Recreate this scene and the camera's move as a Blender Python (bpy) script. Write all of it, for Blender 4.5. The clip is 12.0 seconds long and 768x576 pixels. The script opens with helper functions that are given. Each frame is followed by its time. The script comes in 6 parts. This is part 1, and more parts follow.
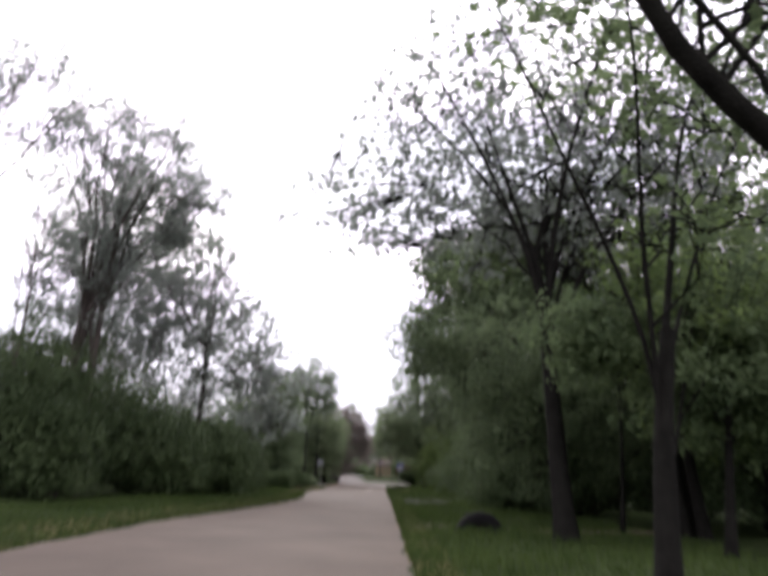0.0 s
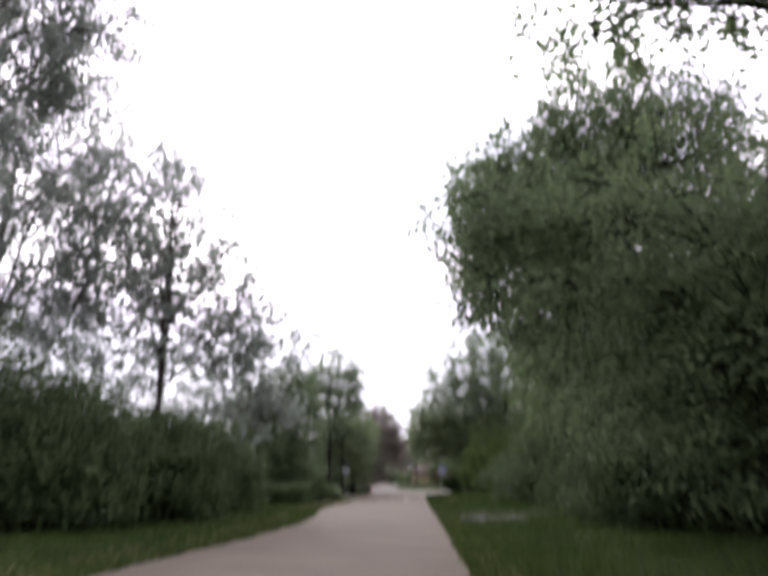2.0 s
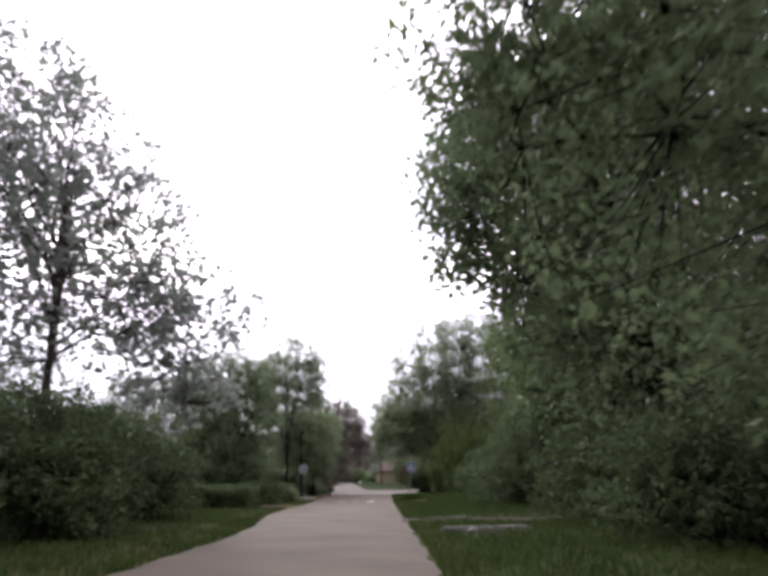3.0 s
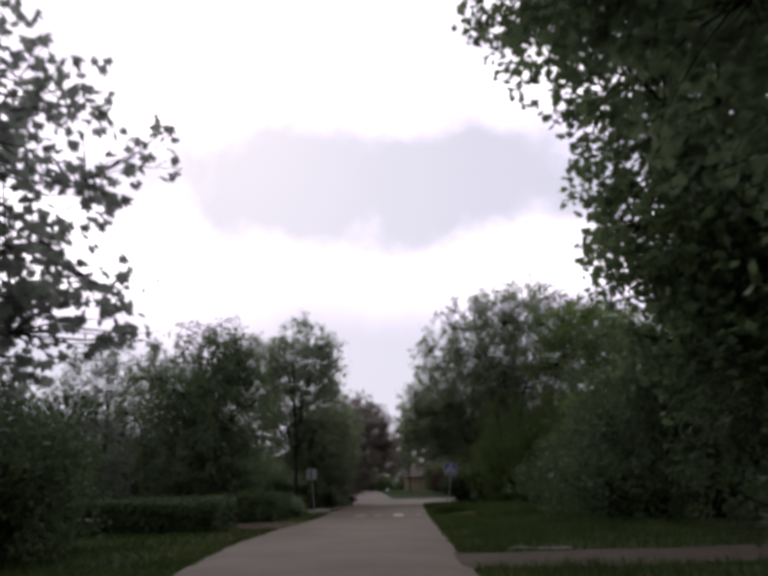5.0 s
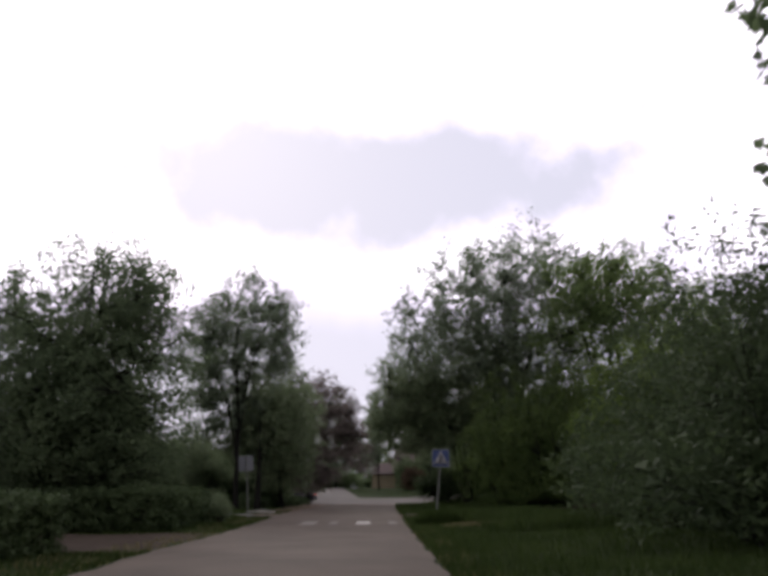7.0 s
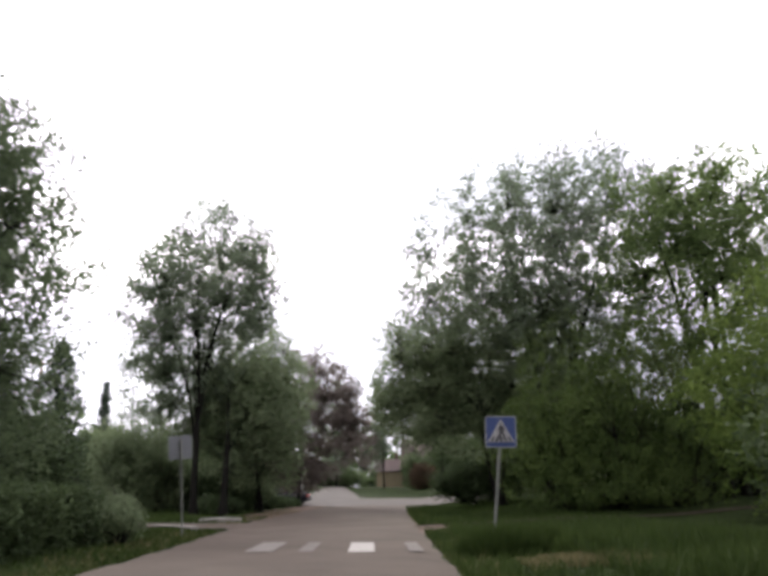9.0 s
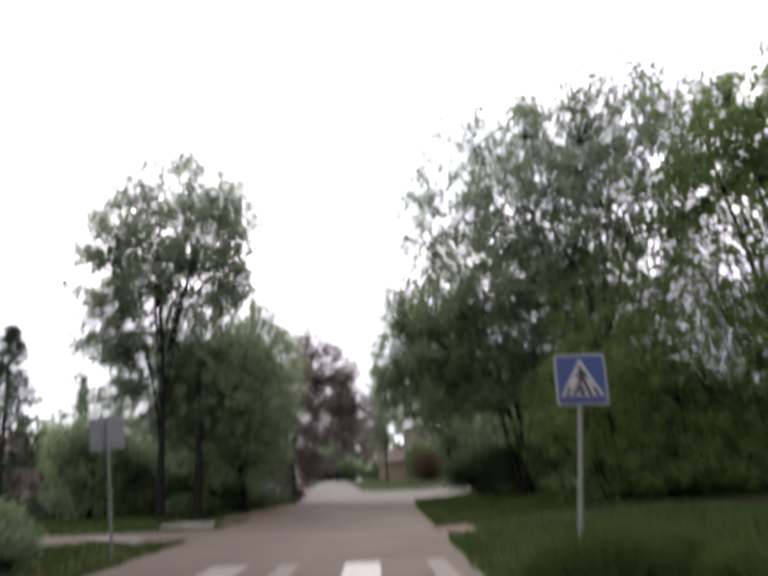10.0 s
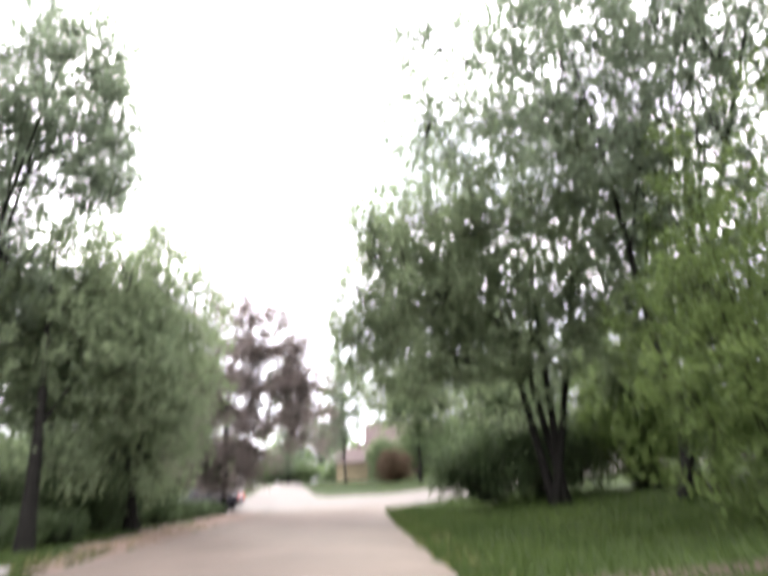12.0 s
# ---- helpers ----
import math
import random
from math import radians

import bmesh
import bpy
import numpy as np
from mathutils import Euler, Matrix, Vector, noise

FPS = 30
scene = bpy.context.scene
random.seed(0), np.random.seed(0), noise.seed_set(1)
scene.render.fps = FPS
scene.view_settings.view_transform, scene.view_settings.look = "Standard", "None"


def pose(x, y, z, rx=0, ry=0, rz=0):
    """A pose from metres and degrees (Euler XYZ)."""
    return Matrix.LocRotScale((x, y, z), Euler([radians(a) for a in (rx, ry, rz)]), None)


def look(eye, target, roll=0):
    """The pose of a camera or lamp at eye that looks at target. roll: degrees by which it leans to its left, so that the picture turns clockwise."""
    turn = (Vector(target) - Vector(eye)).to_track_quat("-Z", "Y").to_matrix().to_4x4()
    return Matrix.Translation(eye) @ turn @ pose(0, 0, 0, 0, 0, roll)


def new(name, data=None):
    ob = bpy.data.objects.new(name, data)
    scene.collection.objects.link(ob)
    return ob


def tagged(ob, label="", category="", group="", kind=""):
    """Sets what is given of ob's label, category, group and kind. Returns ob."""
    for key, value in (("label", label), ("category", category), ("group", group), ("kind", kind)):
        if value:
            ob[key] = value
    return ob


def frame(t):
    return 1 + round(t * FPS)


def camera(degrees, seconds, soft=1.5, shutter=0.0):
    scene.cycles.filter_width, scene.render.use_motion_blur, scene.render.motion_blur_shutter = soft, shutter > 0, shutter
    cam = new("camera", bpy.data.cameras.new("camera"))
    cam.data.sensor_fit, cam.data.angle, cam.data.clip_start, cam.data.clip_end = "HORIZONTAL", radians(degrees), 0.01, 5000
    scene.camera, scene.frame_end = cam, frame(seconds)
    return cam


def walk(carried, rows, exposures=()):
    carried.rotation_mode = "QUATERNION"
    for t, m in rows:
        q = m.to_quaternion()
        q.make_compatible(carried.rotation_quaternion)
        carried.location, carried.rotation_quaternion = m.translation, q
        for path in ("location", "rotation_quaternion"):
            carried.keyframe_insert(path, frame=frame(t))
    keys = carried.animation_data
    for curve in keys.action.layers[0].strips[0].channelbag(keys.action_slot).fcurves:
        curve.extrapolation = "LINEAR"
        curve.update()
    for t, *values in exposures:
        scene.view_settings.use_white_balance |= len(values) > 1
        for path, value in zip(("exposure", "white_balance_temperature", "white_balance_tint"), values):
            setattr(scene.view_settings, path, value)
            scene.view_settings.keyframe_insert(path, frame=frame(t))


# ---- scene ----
# camera and its drive: a car at about 23 km/h, camera 1.26 m above the road, tilted up
cam = camera(55.15, 12.0, soft=4.2, shutter=0.4)
# seconds, x, y, z, yaw, pitch, roll (degrees; roll: leans to its right)
DRIVE = [
    (0, -0.00, 0.00, 1.27, -0.20, 14.43, -2.65),
    (0.5, -0.02, 3.43, 1.27, -1.15, 15.10, 1.11),
    (1, -0.04, 6.85, 1.27, -2.00, 15.05, 0.76),
    (1.5, -0.05, 10.25, 1.27, 1.02, 15.15, -0.71),
    (2, -0.06, 13.63, 1.26, 1.85, 14.97, 0.00),
    (2.5, -0.06, 17.00, 1.26, -0.88, 15.02, 1.51),
    (3, -0.07, 20.36, 1.26, -0.98, 14.92, 0.62),
    (5, -0.06, 33.61, 1.26, 0.82, 15.52, 1.71),
    (5.5, -0.06, 36.89, 1.25, 2.06, 15.15, 3.14),
    (6, -0.05, 40.14, 1.25, -5.21, 14.66, 3.61),
    (6.5, -0.04, 43.38, 1.25, -0.79, 15.05, 3.34),
    (7, -0.04, 46.60, 1.25, -1.31, 15.35, 0.59),
    (9, -0.01, 59.31, 1.25, -0.99, 15.28, 0.57),
    (9.5, -0.00, 62.45, 1.24, 1.59, 15.37, 0.89),
    (10, 0.00, 65.56, 1.24, -1.31, 14.69, 2.71),
    (10.5, 0.00, 68.65, 1.24, -1.03, 15.27, 2.76),
    (11, 0.00, 71.73, 1.24, -1.27, 14.76, 2.16),
    (11.5, 0.00, 74.78, 1.24, -2.41, 14.94, 3.49),
    (12, 0.00, 77.82, 1.24, -4.63, 14.72, 2.90),
]
# short jolts of the car: seconds, degrees of pitch in a thirtieth of a second
JOLTS = [(0, 0.6), (1.5, 1.0), (2, 0.9), (10, 0.8), (11, 0.7), (11.5, 0.9), (12, 1.0)]


def along(t):
    """The drive's row at any time."""
    return [float(np.interp(t, [r[0] for r in DRIVE], [r[i] for r in DRIVE])) for i in range(7)]


rows = {r[0]: list(r) for r in DRIVE}
for jolt, tip in JOLTS:
    for k, share in ((-3, 0), (-1, -1), (1, 1), (3, 0)):
        at_t = jolt + k / FPS
        if 0 < at_t < 12:
            row = along(at_t)
            row[5] += share * tip
            rows[at_t] = row
walk(cam, [(t, pose(x, y, z, 90 + p, 0, w) @ pose(0, 0, 0, 0, 0, -r)) for t, x, y, z, w, p, r in (rows[k] for k in sorted(rows))],
     exposures=[
(0.0, 1.85, 6400, 14), (1.0, 2.08, 6400, 14), (2.0, 1.95, 6400, 14), (2.5, 1.95, 6400, 14), (3.2, 1.8, 6400, 14), (5.0, 0.6, 6400, 14), (5.5, 0.15, 6400, 14), (6.0, 0.18, 6400, 14), (6.5, 0.65, 6400, 14), (7.2, 0.7, 6400, 14), (9.0, 1.7, 6500, 10), (9.5, 1.88, 6500, 10), (10.5, 2.02, 6500, 10), (11.0, 2.45, 6500, 10), (11.5, 3.0, 6500, 10), (12.0, 3.5, 6500, 10),
     ])

# ---- light: bright broken overcast, sun veiled ahead and to the left ----
world = bpy.data.worlds.new("overcast_sky")
scene.world = world
world.use_nodes = True
wt = world.node_tree
wt.nodes.clear()


def wnode(kind, **kw):
    n = wt.nodes.new(kind)
    for k, v in kw.items():
        n.inputs[k].default_value = v
    return n


def wlink(a, b):
    wt.links.new(a, b)


def wmath(op, a, b=None, clamp=False):
    n = wt.nodes.new("ShaderNodeMath")
    n.operation = op
    n.use_clamp = clamp
    for i, v in enumerate((a, b)):
        if v is None:
            continue
        if isinstance(v, (int, float)):
            n.inputs[i].default_value = v
        else:
            wlink(v, n.inputs[i])
    return n.outputs[0]


SUN_ELEV, SUN_AZ = 30.0, -14.0
sky = wt.nodes.new("ShaderNodeTexSky")
sky.sky_type = "NISHITA"
sky.sun_disc = False
sky.sun_elevation = radians(SUN_ELEV)
sky.sun_rotation = radians(SUN_AZ)
sky.dust_density = 3.0
tc = wt.nodes.new("ShaderNodeTexCoord")
sep = wt.nodes.new("ShaderNodeSeparateXYZ")
wlink(tc.outputs["Generated"], sep.inputs[0])
# cloud deck coordinates: azimuth-like and elevation-like, flattened towards the horizon
up = wmath("MAXIMUM", sep.outputs["Z"], 0.0)
lift = wmath("ADD", up, 0.22)
cx = wmath("DIVIDE", sep.outputs["X"], lift)
cy = wmath("DIVIDE", sep.outputs["Y"], lift)
comb = wt.nodes.new("ShaderNodeCombineXYZ")
wlink(cx, comb.inputs[0])
wlink(cy, comb.inputs[1])
n1 = wnode("ShaderNodeTexNoise", Scale=2.6, Detail=6.0, Roughness=0.55)
wlink(comb.outputs[0], n1.inputs["Vector"])
n2 = wnode("ShaderNodeTexNoise", Scale=3.2, Detail=4.0, Roughness=0.5)
wlink(tc.outputs["Generated"], n2.inputs["Vector"])
# the long grey cloud over the road
mp = wt.nodes.new("ShaderNodeVectorMath")
mp.operation = "SUBTRACT"
wlink(tc.outputs["Generated"], mp.inputs[0])
mp.inputs[1].default_value = (-0.005, 0.91, 0.398)
sc = wt.nodes.new("ShaderNodeVectorMath")
sc.operation = "MULTIPLY"
wlink(mp.outputs[0], sc.inputs[0])
sc.inputs[1].default_value = (0.82, 0.9, 3.6)
ln = wt.nodes.new("ShaderNodeVectorMath")
ln.operation = "LENGTH"
wlink(sc.outputs[0], ln.inputs[0])
n3 = wnode("ShaderNodeTexNoise", Scale=7.0, Detail=5.0, Roughness=0.55)
wlink(tc.outputs["Generated"], n3.inputs["Vector"])
blob = wmath("ADD", ln.outputs["Value"], wmath("MULTIPLY", wmath("SUBTRACT", n3.outputs["Fac"], 0.5), 0.48))
bm_ = wt.nodes.new("ShaderNodeMapRange")
bm_.interpolation_type = "SMOOTHSTEP"
wlink(blob, bm_.inputs["Value"])
bm_.inputs["From Min"].default_value = 0.36
bm_.inputs["From Max"].default_value = 0.17
mask = wt.nodes.new("ShaderNodeMapRange")
mask.interpolation_type = "SMOOTHSTEP"
wlink(n1.outputs["Fac"], mask.inputs["Value"])
mask.inputs["From Min"].default_value = 0.47
mask.inputs["From Max"].default_value = 0.70
low = wt.nodes.new("ShaderNodeMapRange")
low.interpolation_type = "SMOOTHSTEP"
wlink(wmath("ADD", sep.outputs["Z"], wmath("MULTIPLY", wmath("SUBTRACT", n2.outputs["Fac"], 0.5), 0.16)), low.inputs["Value"])
low.inputs["From Min"].default_value = 0.275
low.inputs["From Max"].default_value = 0.185
dark = wmath("MAXIMUM", wmath("MULTIPLY", mask.outputs[0], 0.55), wmath("MAXIMUM", bm_.outputs[0], wmath("MULTIPLY", low.outputs[0], 0.95)), clamp=True)
tone = wt.nodes.new("ShaderNodeMix")
tone.data_type = "RGBA"
wlink(dark, tone.inputs["Factor"])
halo = wt.nodes.new("ShaderNodeMix")
halo.data_type = "RGBA"
wlink(wmath("MULTIPLY", dark, 3.0, clamp=True), halo.inputs["Factor"])
halo.inputs["A"].default_value = (1.20, 1.13, 1.22, 1)
halo.inputs["B"].default_value = (0.93, 0.83, 1.02, 1)
wlink(halo.outputs["Result"], tone.inputs["A"])
tone.inputs["B"].default_value = (0.470, 0.470, 0.540, 1)
scaled = wt.nodes.new("ShaderNodeVectorMath")
scaled.operation = "SCALE"
wlink(sky.outputs[0], scaled.inputs[0])
scaled.inputs["Scale"].default_value = 0.07
blend = wt.nodes.new("ShaderNodeMix")
blend.data_type = "RGBA"
blend.inputs["Factor"].default_value = 0.96
wlink(scaled.outputs[0], blend.inputs["A"])
wlink(tone.outputs["Result"], blend.inputs["B"])
# the veil is brightest round the hidden sun and duller towards the back of the sky
dotp = wt.nodes.new("ShaderNodeVectorMath")
dotp.operation = "DOT_PRODUCT"
wlink(tc.outputs["Generated"], dotp.inputs[0])
dotp.inputs[1].default_value = (math.sin(radians(SUN_AZ)) * math.cos(radians(SUN_ELEV)), math.cos(radians(SUN_AZ)) * math.cos(radians(SUN_ELEV)), math.sin(radians(SUN_ELEV)))
veil = wt.nodes.new("ShaderNodeMapRange")
veil.interpolation_type = "SMOOTHSTEP"
wlink(dotp.outputs["Value"], veil.inputs["Value"])
veil.inputs["From Min"].default_value = -0.2
veil.inputs["From Max"].default_value = 0.85
veil.inputs["To Min"].default_value = 0.84
veil.inputs["To Max"].default_value = 1.0
shade = wt.nodes.new("ShaderNodeVectorMath")
shade.operation = "SCALE"
wlink(blend.outputs["Result"], shade.inputs[0])
wlink(veil.outputs[0], shade.inputs["Scale"])
bg = wnode("ShaderNodeBackground", Strength=1.0)
wlink(shade.outputs[0], bg.inputs["Color"])
wo = wt.nodes.new("ShaderNodeOutputWorld")
wlink(bg.outputs[0], wo.inputs[0])

sun_data = bpy.data.lights.new("sun", "SUN")
sun_data.energy = 0.8
sun_data.angle = radians(14)
sun_data.color = (1.0, 0.96, 0.90)
sun = new("sun", sun_data)
sun.matrix_world = look((0, 0, 60), (-math.sin(radians(SUN_AZ)) * math.cos(radians(SUN_ELEV)),
                                    -math.cos(radians(SUN_AZ)) * math.cos(radians(SUN_ELEV)), 60 - math.sin(radians(SUN_ELEV))))
# the sun stands where the lamp comes from: ahead, a little to the left


# ---- materials ----
def material(name, base, rough=0.8, metal=0.0, var=0.25, scale=3.0, fine=40.0, bump=0.3, dist=0.01, second=None, coat=0.0, spec=0.5):
    """Principled surface with colour drift at a coarse and a fine scale and a little relief."""
    m = bpy.data.materials.new(name)
    m.use_nodes = True
    t = m.node_tree
    b = t.nodes["Principled BSDF"]
    b.inputs["Roughness"].default_value = rough
    b.inputs["Metallic"].default_value = metal
    b.inputs["Coat Weight"].default_value = coat
    b.inputs["Specular IOR Level"].default_value = spec
    geo = t.nodes.new("ShaderNodeTexCoord")
    a = t.nodes.new("ShaderNodeTexNoise")
    a.inputs["Scale"].default_value = scale
    a.inputs["Detail"].default_value = 5
    f = t.nodes.new("ShaderNodeTexNoise")
    f.inputs["Scale"].default_value = fine
    f.inputs["Detail"].default_value = 3
    t.links.new(geo.outputs["Object"], a.inputs["Vector"])
    t.links.new(geo.outputs["Object"], f.inputs["Vector"])
    mul = t.nodes.new("ShaderNodeMath")
    mul.operation = "MULTIPLY_ADD"
    mul.inputs[1].default_value = 0.45
    t.links.new(f.outputs["Fac"], mul.inputs[0])
    sc2 = t.nodes.new("ShaderNodeMath")
    sc2.operation = "MULTIPLY"
    sc2.inputs[1].default_value = 0.55
    t.links.new(a.outputs["Fac"], sc2.inputs[0])
    t.links.new(sc2.outputs[0], mul.inputs[2])
    ramp = t.nodes.new("ShaderNodeValToRGB")
    lo = [c * (1 - var) for c in base]
    hi = [min(1, c * (1 + var)) for c in (second or base)]
    ramp.color_ramp.elements[0].position = 0.35
    ramp.color_ramp.elements[1].position = 0.66
    ramp.color_ramp.elements[0].color = (*lo, 1)
    ramp.color_ramp.elements[1].color = (*hi, 1)
    t.links.new(mul.outputs[0], ramp.inputs[0])
    t.links.new(ramp.outputs[0], b.inputs["Base Color"])
    if bump:
        bp = t.nodes.new("ShaderNodeBump")
        bp.inputs["Strength"].default_value = bump
        bp.inputs["Distance"].default_value = dist
        t.links.new(f.outputs["Fac"], bp.inputs["Height"])
        t.links.new(bp.outputs[0], b.inputs["Normal"])
    return m


def leaf_material(name, dark_c, light_c, through_w=0.35, rough=0.65):
    """Thin leaf: each leaf its own green, part of the light passes through it."""
    m = bpy.data.materials.new(name)
    m.use_nodes = True
    t = m.node_tree
    b = t.nodes["Principled BSDF"]
    out = t.nodes["Material Output"]
    b.inputs["Roughness"].default_value = rough
    b.inputs["Specular IOR Level"].default_value = 0.06
    geo = t.nodes.new("ShaderNodeNewGeometry")
    tcx = t.nodes.new("ShaderNodeTexCoord")
    big = t.nodes.new("ShaderNodeTexNoise")
    big.inputs["Scale"].default_value = 0.45
    big.inputs["Detail"].default_value = 3
    t.links.new(tcx.outputs["Object"], big.inputs["Vector"])
    add = t.nodes.new("ShaderNodeMath")
    add.operation = "MULTIPLY_ADD"
    add.inputs[1].default_value = 0.45
    t.links.new(geo.outputs["Random Per Island"], add.inputs[0])
    half = t.nodes.new("ShaderNodeMath")
    half.operation = "MULTIPLY_ADD"
    half.inputs[1].default_value = 1.4
    half.inputs[2].default_value = -0.42
    t.links.new(big.outputs["Fac"], half.inputs[0])
    t.links.new(half.outputs[0], add.inputs[2])
    ramp = t.nodes.new("ShaderNodeValToRGB")
    ramp.color_ramp.elements[0].color = (*dark_c, 1)
    ramp.color_ramp.elements[1].color = (*light_c, 1)
    t.links.new(add.outputs[0], ramp.inputs[0])
    t.links.new(ramp.outputs[0], b.inputs["Base Color"])
    tr = t.nodes.new("ShaderNodeBsdfTranslucent")
    t.links.new(ramp.outputs[0], tr.inputs["Color"])
    mix = t.nodes.new("ShaderNodeMixShader")
    mix.inputs[0].default_value = through_w
    t.links.new(b.outputs[0], mix.inputs[1])
    t.links.new(tr.outputs[0], mix.inputs[2])
    t.links.new(mix.outputs[0], out.inputs["Surface"])
    return m


